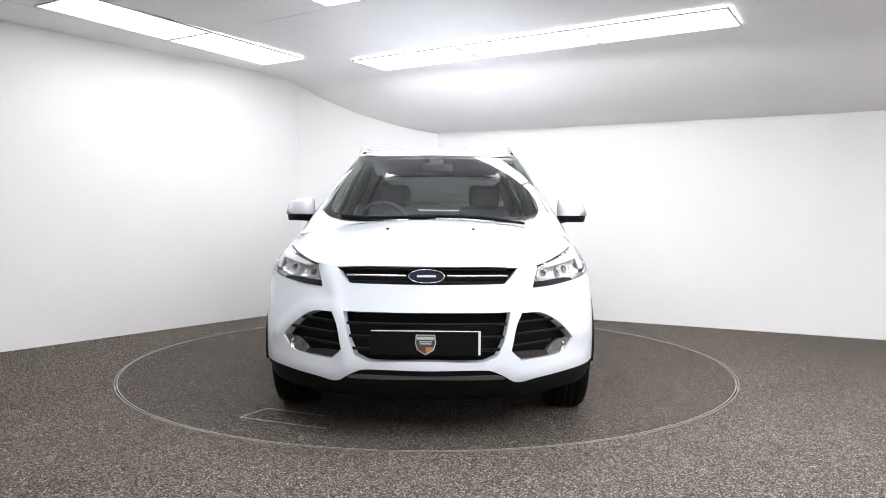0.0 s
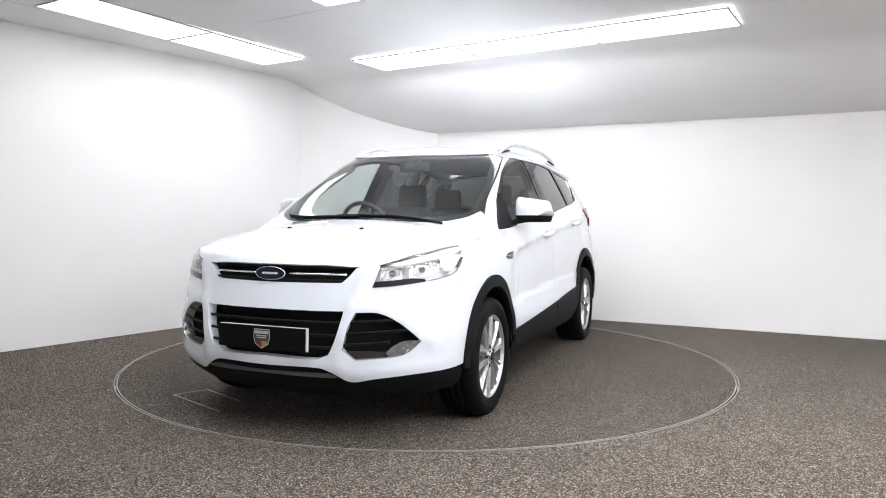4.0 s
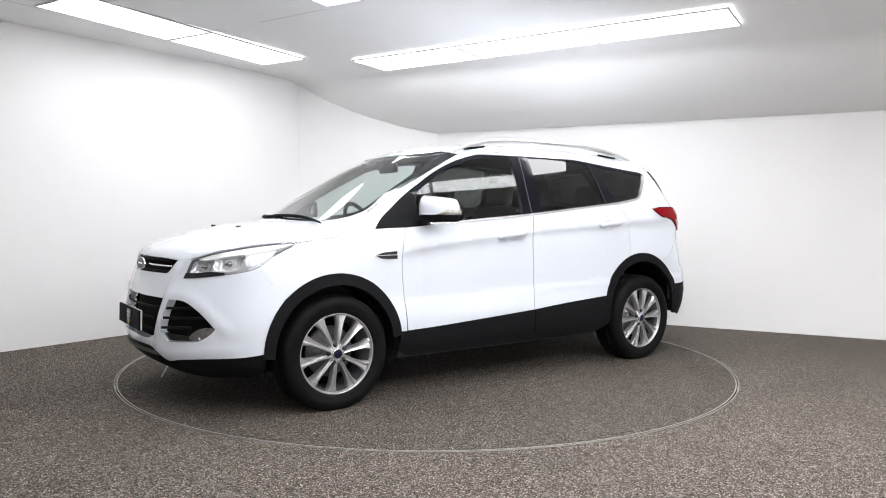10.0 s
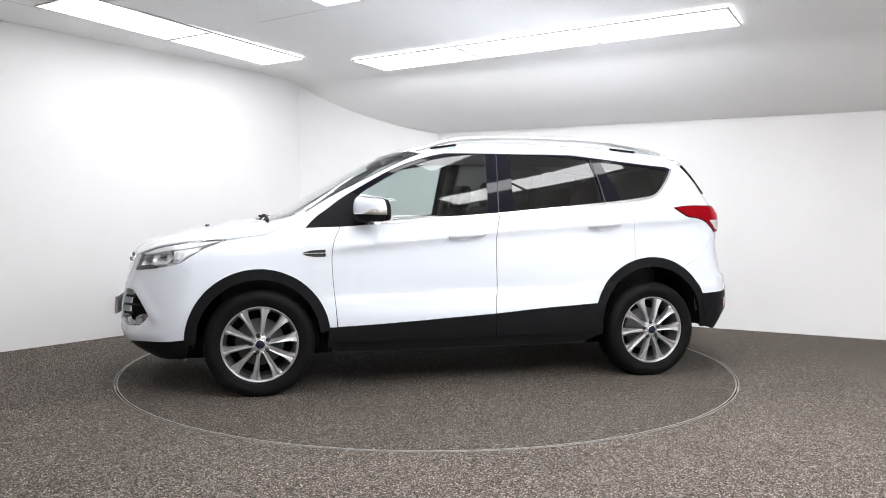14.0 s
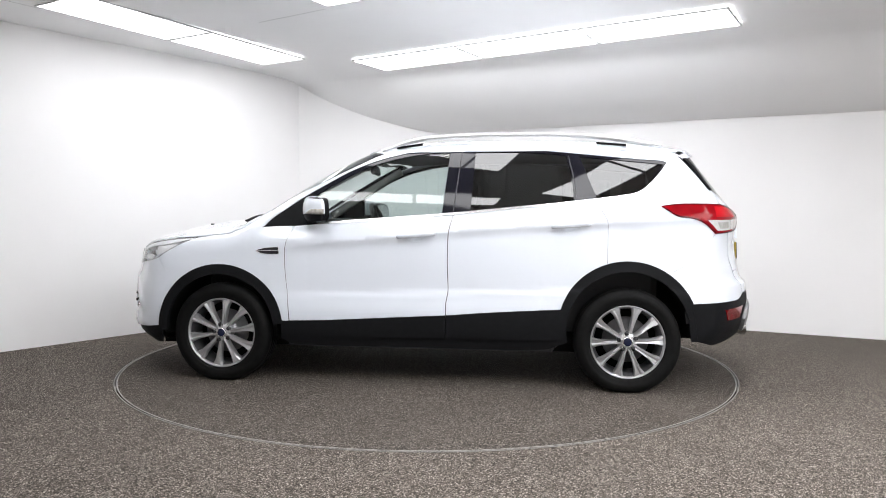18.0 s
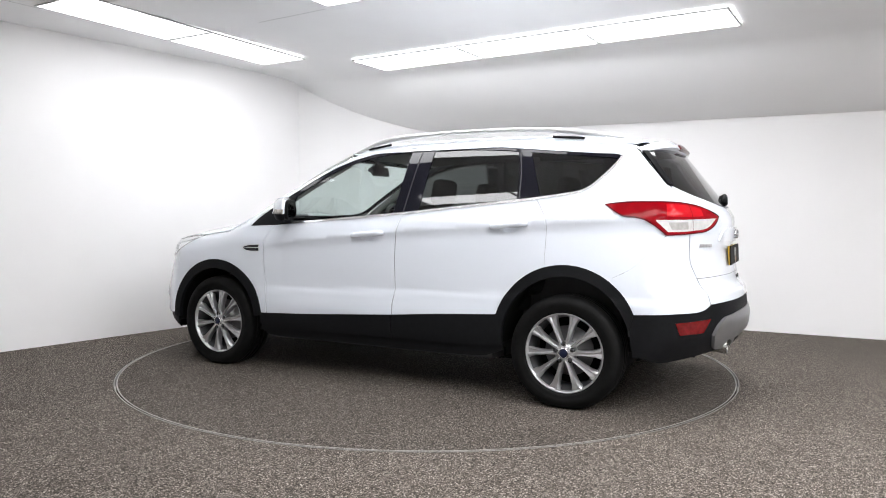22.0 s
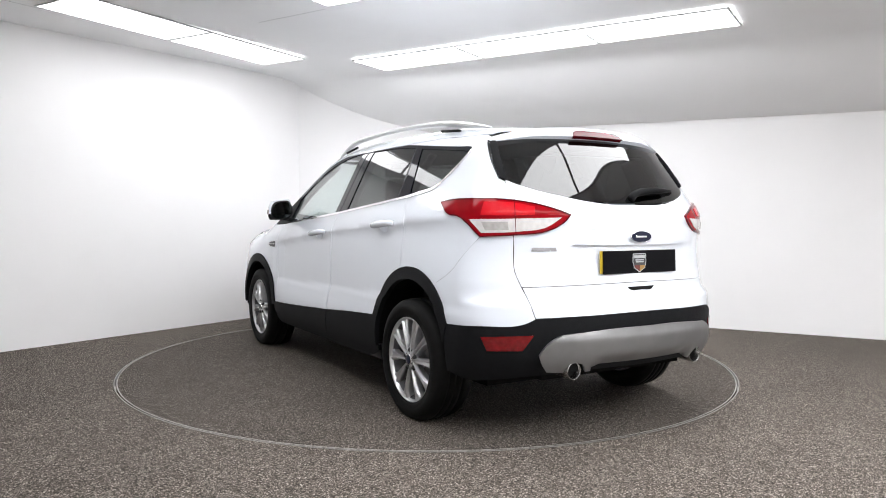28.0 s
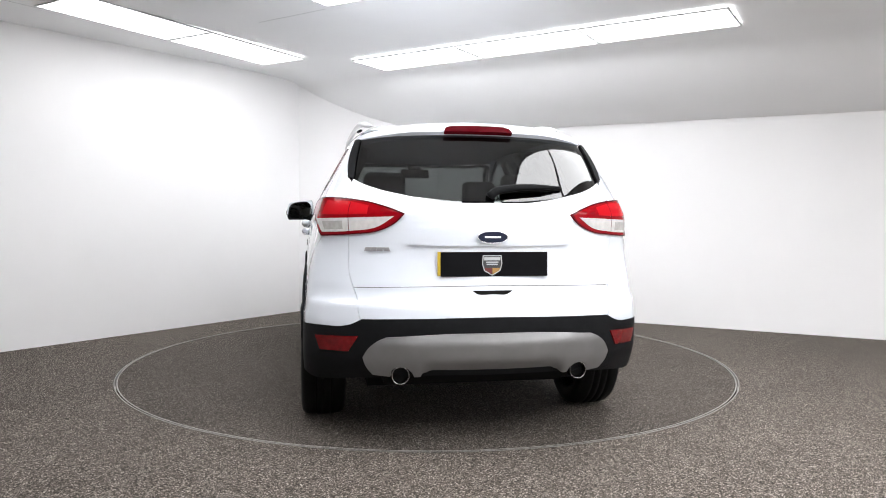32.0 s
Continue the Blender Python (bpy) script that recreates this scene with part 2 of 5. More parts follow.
def build_turntable():
    t = new("turntable")
    n = 192
    verts = [(0, 0, 0)] + [(RADIUS * math.cos(2 * math.pi * i / n), RADIUS * math.sin(2 * math.pi * i / n), z) for z in (0.0, -0.045) for i in range(n)]
    faces = [(0, 1 + i, 1 + (i + 1) % n) for i in range(n)] + [(1 + i, 1 + n + i, 1 + n + (i + 1) % n, 1 + (i + 1) % n) for i in range(n)]
    d = mesh_object("deck", verts, faces, DISC)
    d.parent = t
    v, f = ring_mesh(RADIUS - 0.008, RADIUS - 0.001, 0.002, 0.002)
    e = mesh_object("edge_ring", v, f, EDGE)
    e.parent = t
    tagged(t, "round speckled resin turntable flush with the floor", "turntable")
    return t


def strip_light(a, dirn, length, width, row):
    """A recessed ceiling panel; a is its first inner corner, dirn runs along it."""
    d = Vector(dirn).normalized()
    t = new("ceiling_light")
    m = Matrix.Translation((a[0], a[1], HEIGHT)) @ Matrix.Rotation(math.atan2(d.y, d.x), 4, "Z")
    t.matrix_basis = m
    bm = bmesh.new()
    for x0, x1, y0, y1 in ((0, length, 0, 0.012), (0, length, width - 0.012, width), (0, 0.012, 0.012, width - 0.012), (length - 0.012, length, 0.012, width - 0.012)):
        slab(bm, x0, x1, y0, y1, -0.009, 0.004)
    part("frame", bm, WHITE_FRAME, t)
    bm = bmesh.new()
    slab(bm, 0.0125, length - 0.0125, 0.0125, width - 0.0125, -0.004, 0.003)
    part("diffuser", bm, PANEL[row], t, "bright white glowing diffuser")
    tagged(t, "flat white rectangular ceiling light panel, switched on; camera and side rows are added fill", "ceiling light", "ceiling light panels")
    return t


def build_lights():
    L, W, N = 1.165, 0.555, 0.42   # length and width of a full panel, width of a narrow one
    rows = [((-0.78, 1.56), (0.84, -0.545), 3, W, "back"), ((-2.455, -0.49), (0.52, 0.854), 2, W, "left"), ((-1.05, -0.746), (0.86, -0.52), 1.35, W, "front"),
            ((-2.18, -2.09), (0.934, -0.356), 2, N, "front"), ((0.88, -2.66), (0.62, 0.78), 2, N, "right"),
            # camera and side rows: unseen panels added to brighten the floor and car
            ((-1.0, -3.98), (1.0, 0.06), 4, W, "camera"), ((-0.6, -5.3), (1.0, 0.0), 2, W, "camera"), ((3.0, -4.9), (0.12, 1.0), 2, W, "side"), ((4.0, -4.9), (0.12, 1.0), 2, W, "side"), ((1.9, -5.3), (1.0, 0.0), 1, W, "side")]
    for a, d, n, w, row in rows:
        d = Vector(d).normalized()
        for i in range(math.ceil(n)):
            p = Vector(a) + d * (i * (L + 0.012))
            strip_light(p, d, L * min(1, n - i), w, row)


def build_ceiling_joints():
    """Fine shadow lines where the ceiling boards meet."""
    for a, b in (((-1.37, 0.20), (-0.79, -0.19)), ((-2.9, -0.15), (-2.62, -0.33)), ((-2.93, -0.12), (-3.3, -0.62))):
        p, q = Vector(a), Vector(b)
        n = (q - p).normalized()
        n = Vector((-n.y, n.x)) * 0.0025
        z = HEIGHT - 0.001
        o = mesh_object("ceiling_trim", [(*(p + n), z), (*(q + n), z), (*(q - n), z), (*(p - n), z)], [(0, 1, 2, 3)], JOINT)
        tagged(o, "thin grey joint line in the ceiling", "ceiling joint", kind="structure")


JOINT = material("ceiling_joint", (0.25, 0.25, 0.25), 0.8)
build_ceiling_joints()
build_walls()
build_ceiling()
build_floor()
TURNTABLE = build_turntable()
build_lights()

# ---- car panels ----
from mathutils.geometry import delaunay_2d_cdt


def curve(pts, step=0.02, closed=True, corner=38):
    """A smooth line through pts that keeps corners sharper than the given turn."""
    p = [Vector(q) for q in pts]
    n = len(p)
    tang = []
    for i in range(n):
        a, b, c = p[(i - 1) % n], p[i], p[(i + 1) % n]
        if not closed and i in (0, n - 1):
            tang.append(None)
            continue
        u, w = b - a, c - b
        turn = abs(u.angle(w, 0)) if u.length and w.length else 0
        tang.append(None if turn > radians(corner) else (u.normalized() * w.length + w.normalized() * u.length).normalized())
    out = []
    for i in range(n if closed else n - 1):
        a, b = p[i], p[(i + 1) % n]
        d = (b - a).length
        before, after = (a - p[i - 1]).length, (p[(i + 2) % n] - b).length
        t0 = tang[i] * min(d, 1.5 * before) if tang[i] else None
        t1 = tang[(i + 1) % n] * min(d, 1.5 * after) if tang[(i + 1) % n] else None
        if t0 is None and t1 is None:
            t0 = t1 = b - a
        elif t0 is None:
            t0 = b - a
        elif t1 is None:
            t1 = b - a
        k = max(1, int(math.ceil(d / step)))
        for j in range(k):
            s = j / k
            out.append(a * (1 - 3 * s * s + 2 * s ** 3) + t0 * (s - 2 * s * s + s ** 3) + b * (3 * s * s - 2 * s ** 3) + t1 * (s ** 3 - s * s))
    if not closed:
        out.append(p[-1])
    return out


def arc(cx, cz, r, a0, a1, n=14):
    return [(cx + r * math.cos(radians(a0 + (a1 - a0) * i / n)), cz + r * math.sin(radians(a0 + (a1 - a0) * i / n))) for i in range(n + 1)]


def both(half):
    """A closed outline from one half that starts and ends on the middle line: mirrored in its first number (F, R)."""
    return list(half) + [(-a, b) for a, b in reversed(half) if abs(a) > 1e-6]


def both_y(half):
    return list(half) + [(a, -b) for a, b in reversed(half) if abs(b) > 1e-6]


def inside(loops, q):
    q = np.asarray(q, float)
    res = np.zeros(len(q), bool)
    for l in loops:
        a = np.asarray([tuple(v) for v in l], float)
        b = np.roll(a, -1, 0)
        for (x0, y0), (x1, y1) in zip(a, b):
            c = (y0 > q[:, 1]) != (y1 > q[:, 1])
            if y0 != y1:
                res ^= c & (q[:, 0] < (x1 - x0) * (q[:, 1] - y0) / (y1 - y0) + x0)
    return res


def near_edge(loops, q, r):
    q = np.asarray(q, float)
    best = np.full(len(q), 9.0)
    for l in loops:
        a = np.asarray([tuple(v) for v in l], float)
        b = np.roll(a, -1, 0)
        for s, e in zip(a, b):
            d = e - s
            t = np.clip(((q - s) @ d) / max(d @ d, 1e-12), 0, 1)
            best = np.minimum(best, np.linalg.norm(q - s - t[:, None] * d, axis=1))
    return best < r


def panel_mesh(way, loops, off, thick, step, sink, mirror, lines=(), even=0, yaw=0.0, cant=0.0):
    pts, edges = [], []
    for l in loops:
        s = len(pts)
        pts += [Vector(v) for v in l]
        edges += [(s + i, s + (i + 1) % len(l)) for i in range(len(l))]
    ridge = []
    for l in lines:
        q = np.asarray(l, float)
        ok = inside(loops, q) & ~near_edge(loops, q, 0.006)
        last = None
        for k in range(len(q)):
            if not ok[k]:
                last = None
                continue
            pts.append(Vector(q[k]))
            ridge.append(q[k])
            if last is not None:
                edges.append((last, len(pts) - 1))
            last = len(pts) - 1
    a = np.array([tuple(v) for v in pts])
    x0, y0 = a.min(0)
    x1, y1 = a.max(0)
    g = [(x0 + (i + 0.5 * (j % 2)) * step, y0 + j * step * 0.87) for j in range(1, int((y1 - y0) / step / 0.87) + 2) for i in range(int((x1 - x0) / step) + 2)]
    if g:
        g = np.array(g)
        g = g[inside(loops, g)]
        if len(g):
            g = g[~near_edge(loops, g, step * 0.5)]
        if len(g) and ridge:
            g = g[np.array([np.min(np.hypot(*(np.array(ridge) - q).T)) for q in g]) > step * 0.55]
        pts += [Vector(q) for q in g]
    v2, e2, f2, *_ = delaunay_2d_cdt(pts, edges, [], 0, 1e-6)
    uv = np.array([tuple(v) for v in v2])
    cen = np.array([uv[list(f)].mean(0) for f in f2])
    f2 = [f for f, k in zip(f2, inside(loops, cen)) if k]
    pos = lay(way, uv)
    nor = normals(pos)
    depth = np.full(len(uv), off)
    if sink:
        depth = depth - sink(uv)
    pos = pos + nor * depth[:, None]
    count = {}
    for f in f2:
        for i in range(3):
            e = (f[i], f[(i + 1) % 3])
            count[tuple(sorted(e))] = count.get(tuple(sorted(e)), []) + [e]
    rim = [v[0] for v in count.values() if len(v) == 1]
    verts = [tuple(q) for q in pos]
    if even:
        # one even sweep of the glass: its directions follow a low polynomial of the plan
        c = (uv - uv.mean(0)) / uv.std(0)
        basis = np.stack([c[:, 0] ** i * c[:, 1] ** j for i in range(even + 1) for j in range(even + 1 - i)], 1)
        nor = basis @ np.linalg.lstsq(basis, nor, rcond=None)[0]
        # flank glass stands steeper towards the belt; the rear glass leans evenly
        nor[:, 0] += math.tan(radians(yaw))
        nor[:, 2] += math.tan(radians(cant)) * ((pos[:, 2] - 1.52) / 0.3 if way == "S" else 1.0)
        nor = nor / np.linalg.norm(nor, axis=1)[:, None]
    cn = [tuple(q) for q in nor]
    # orient
    f = f2[len(f2) // 2]
    gn = np.cross(pos[f[1]] - pos[f[0]], pos[f[2]] - pos[f[0]])
    if gn @ nor[f[0]] < 0:
        f2 = [tuple(reversed(f)) for f in f2]
        rim = [(b, c) for c, b in rim]
    faces = [tuple(f) for f in f2]
    if thick:
        for a_, b_ in rim:
            s = len(verts)
            t = pos[b_] - pos[a_]
            o = np.cross(t, nor[a_])
            o = o / max(np.linalg.norm(o), 1e-9)
            verts += [tuple(pos[a_]), tuple(pos[b_]), tuple(pos[b_] - nor[b_] * thick), tuple(pos[a_] - nor[a_] * thick)]
            cn += [tuple(o)] * 4
            faces.append((s + 1, s, s + 3, s + 2))
    if mirror:
        verts = [(x, -y, z) for x, y, z in verts]
        cn = [(x, -y, z) for x, y, z in cn]
        faces = [tuple(reversed(f)) for f in faces]
    return verts, faces, cn


def panel(name, way, outline, mat, parent, off=0.0, thick=0.012, step=0.04, holes=(), sink=None, mirror=False, label="", corner=38, raw=False, lines=(), even=0, yaw=0.0, cant=0.0):
    loops = [curve(o, min(step * 0.6, 0.025), True, corner) for o in (outline, *holes)] if not raw else [[Vector(q) for q in o] for o in (outline, *holes)]
    verts, faces, cn = panel_mesh(way, loops, off, thick, step, sink, mirror, lines, even, yaw, cant)
    me = bpy.data.meshes.new(name)
    me.from_pydata(verts, [], faces)
    me.materials.append(mat)
    me.shade_smooth()
    if not sink:
        me.normals_split_custom_set_from_vertices(cn)
    ob = new(name, me)
    ob.parent = parent
    if label:
        ob["label"] = label
    return ob


def pair(name, way, outline, mat, parents, **k):
    """The same panel on both flanks of the car; parents is one thing, or one for each side."""
    if not isinstance(parents, (list, tuple)):
        parents = (parents, parents)
    return [panel(name, way, outline, mat, parents[i], mirror=bool(i), **k) for i in (0, 1)]


def tube(pts, radii, mat, name, parent, sides=12, flat=1.0, up=(0, 0, 1), label="", step=0.03, smooth_line=True):
    """A rounded bar along pts; radii one or as many as pts; flat squashes it across up."""
    line = curve(pts, step, False) if smooth_line else [Vector(p) for p in pts]
    n = len(line)
    rr = radii if isinstance(radii, (list, tuple)) else [radii] * len(pts)
    rad = np.interp(np.linspace(0, 1, n), np.linspace(0, 1, len(rr)), rr)
    verts, faces = [], []
    for i, p in enumerate(line):
        t = (line[min(i + 1, n - 1)] - line[max(i - 1, 0)]).normalized()
        s = t.cross(Vector(up))
        s = s.normalized() if s.length > 1e-4 else Vector((1, 0, 0))
        u = s.cross(t)
        for k in range(sides):
            a = 2 * math.pi * k / sides
            verts.append(p + s * math.cos(a) * rad[i] + u * math.sin(a) * rad[i] * flat)
    for i in range(n - 1):
        for k in range(sides):
            j = (k + 1) % sides
            faces.append((i * sides + k, i * sides + j, (i + 1) * sides + j, (i + 1) * sides + k))
    faces += [tuple(reversed(range(sides))), tuple(range((n - 1) * sides, n * sides))]
    ob = mesh_object(name, verts, faces, mat, True)
    ob.parent = parent
    if label:
        ob["label"] = label
    return ob


def lathe(profile, n=64, axis="y"):
    """Turned surface: profile of (radius, along) round the y axis."""
    verts, faces = [], []
    m = len(profile)
    for i in range(n):
        a = 2 * math.pi * i / n
        verts += [(r * math.cos(a), h, r * math.sin(a)) for r, h in profile]
    for i in range(n):
        j = (i + 1) % n
        faces += [(i * m + k, i * m + k + 1, j * m + k + 1, j * m + k) for k in range(m - 1)]
    return verts, faces


def rounded_box(bm, c, s, r=0.01, seg=3, m=None):
    v = bmesh.ops.create_cube(bm, size=1)["verts"]
    for q in v:
        q.co = Vector((q.co.x * s[0], q.co.y * s[1], q.co.z * s[2]))
    es = list({e for q in v for e in q.link_edges})
    res = bmesh.ops.bevel(bm, geom=es, offset=min(r, min(s) * 0.49), segments=seg, profile=0.5, affect="EDGES")
    vs = list({q for f in res["faces"] for q in f.verts} | {q for q in v if q.is_valid})
    mat = Matrix.Translation(c) @ (m if m else Matrix.Identity(4))
    bmesh.ops.transform(bm, matrix=mat, verts=vs)
    return vs

# ---- car materials ----
PAINT = material("white_paint", (0.72, 0.76, 0.825), 0.25, coat=1.0, specular=0.5, bump=0.02, bump_scale=400)
PLASTIC = material("black_plastic", (0.0065, 0.0068, 0.0078), 0.6, specular=0.12, bump=0.2, bump_scale=900, vary=0.12, vary_scale=30)
PILLAR_BLACK = material("pillar_film", (0.006, 0.006, 0.011), 0.07, specular=0.3)
FRAME_EDGE = material("frame_edge", (0.05, 0.05, 0.055), 0.35, specular=0.4)
SEAM_GREY = material("seam_grey", (0.16, 0.16, 0.165), 0.7, specular=0.1)
SEAL = material("door_seal_rubber", (0.03, 0.03, 0.032), 0.8, specular=0.1)
# alloy of the barrel darkened: shade behind the spokes is in the colour
BARREL = material("wheel_barrel_shaded", (0.10, 0.10, 0.105), 0.45, 0.5, vary=0.2, vary_scale=14)
MIRROR = material("mirror_silver", (0.45, 0.46, 0.47), 0.03, 1.0)
GLOSS_BLACK = material("gloss_black", (0.008, 0.008, 0.012), 0.08, specular=0.5)
DARK = material("dark_void", (0.006, 0.006, 0.006), 0.8, specular=0.1)
RUBBER = material("tyre_rubber", (0.005, 0.005, 0.005), 0.6, specular=0.12, bump=0.3, bump_scale=300, vary=0.25, vary_scale=25)
ALLOY = material("silver_alloy", (0.53, 0.53, 0.54), 0.30, 0.75, coat=0.3, vary=0.06, vary_scale=20)
CHROME = material("chrome", (0.82, 0.82, 0.83), 0.08, 1.0)
CHROME_STRIP = material("bright_strip", (0.88, 0.88, 0.89), 0.22, 0.9)
CHROME_WORN = material("worn_chrome", (0.36, 0.355, 0.35), 0.26, 1.0)
REFLECTOR = material("reflector_silver", (0.88, 0.88, 0.89), 0.22, 0.45)
LIP_GREY = material("lip_grey", (0.12, 0.12, 0.122), 0.38, 0.6, vary=0.06, vary_scale=12)
SATIN = material("satin_silver", (0.235, 0.233, 0.236), 0.36, 0.65, vary=0.05, vary_scale=12)
RAIL = material("rail_silver", (0.62, 0.62, 0.63), 0.28, 0.5, coat=0.3)
CLEAR = glass("clear_glass", (0.70, 0.77, 0.755))
SCREEN = glass("windscreen_glass", (0.85, 0.905, 0.89))
PRIVACY = glass("privacy_glass", (0.085, 0.092, 0.09))
LENS = glass("lamp_lens", (0.93, 0.94, 0.95))
RED_LENS = material("red_lens", (0.25, 0.002, 0.006), 0.10, coat=0.0, specular=0.14, vary=0.08, vary_scale=18)
DARK_RED = material("dark_red_lens", (0.075, 0.002, 0.005), 0.15, coat=0.0, specular=0.15, vary=0.1, vary_scale=30)
CLEAR_LENS = material("clear_lens", (0.58, 0.56, 0.55), 0.12, coat=1.0, vary=0.10, vary_scale=35)
REFLECTOR_RED = material("reflector_red", (0.13, 0.003, 0.005), 0.2, coat=0.4, bump=0.5, bump_scale=120, vary=0.35, vary_scale=25)
BADGE_BLUE = material("badge_blue", (0.005, 0.008, 0.028), 0.3, specular=0.3)
FABRIC = material("seat_fabric", (0.014, 0.014, 0.016), 0.9, specular=0.2, bump=0.3, bump_scale=600, vary=0.15, vary_scale=40)
TRIM = material("interior_trim", (0.03, 0.03, 0.032), 0.6, vary=0.1, vary_scale=20)
LINING = material("roof_lining", (0.24, 0.24, 0.23), 0.9, specular=0.1)
YELLOW = material("plate_yellow", (0.55, 0.38, 0.02), 0.4)

# ---- the car ----
AXIS_X, AXIS_Y = 0.048, -0.0625    # the turntable's axis in the car's own plan
CAR = new("car")
tagged(CAR, "white compact sport utility car with black lower trim", "car")
BODY = CAR

DLO = [(1.067, 1.044), (1.012, 1.103), (0.918, 1.172), (0.847, 1.225), (0.664, 1.338), (0.476, 1.441), (0.285, 1.514), (0.092, 1.560), (-0.103, 1.582),
       (-0.30, 1.588), (-0.494, 1.586), (-0.688, 1.578), (-0.881, 1.562), (-1.073, 1.543), (-1.266, 1.524), (-1.459, 1.506), (-1.590, 1.495), (-1.620, 1.479)]
DLO_BACK = [(-1.583, 1.431), (-1.512, 1.352), (-1.446, 1.293), (-1.397, 1.270), (-1.307, 1.254), (-1.134, 1.230)]
BELT_R = [(-1.134, 1.230), (-0.661, 1.181), (-0.222, 1.137)]
BELT_F = [(-0.222, 1.137), (0.274, 1.097), (0.645, 1.069), (0.849, 1.052)]
DOOR_FRONT = [(0.849, 1.052), (0.893, 0.954), (0.905, 0.869), (0.902, 0.759), (0.884, 0.574), (0.869, 0.418)]
DOOR_MID = [(-0.222, 1.137), (-0.194, 1.022), (-0.187, 0.875), (-0.193, 0.622), (-0.182, 0.560), (-0.182, 0.475)]
DOOR_REAR = [(-1.134, 1.230), (-1.183, 1.158), (-1.215, 1.095), (-1.218, 1.065), (-1.215, 0.825)]
SILL_F = [(-0.182, 0.475), (0.084, 0.459), (0.637, 0.427), (0.869, 0.418)]
SILL_R = [(-0.924, 0.527), (-0.471, 0.499), (-0.182, 0.475)]
ARCH_F = (1.35, 0.355, 0.428)
ARCH_R = (-1.342, 0.402, 0.432)
G = 0.0025


def shrink(pts, g=G):
    """The outline drawn in by g, for the gap between panels."""
    p = [Vector(q) for q in pts]
    n = len(p)
    area = sum(p[i].x * p[(i + 1) % n].y - p[(i + 1) % n].x * p[i].y for i in range(n))
    s = 1 if area > 0 else -1
    out = []
    for i in range(n):
        u, w = (p[i] - p[i - 1]).normalized(), (p[(i + 1) % n] - p[i]).normalized()
        a, b = Vector((-u.y, u.x)) * s, Vector((-w.y, w.x)) * s
        m = a + b
        m = m / max(m.dot(a), 0.4)
        out.append(tuple(p[i] + m * g))
    return out


def dedupe(pts):
    out = []
    for q in pts:
        if not out or (Vector(q) - Vector(out[-1])).length > 1e-4:
            out.append(q)
    if (Vector(out[0]) - Vector(out[-1])).length < 1e-4:
        out.pop()
    return out


def cup(cx, cz):
    return [(cx + 0.062 * math.cos(a), cz + 0.036 * math.sin(a)) for a in np.linspace(0, 2 * math.pi, 25)[:-1]]


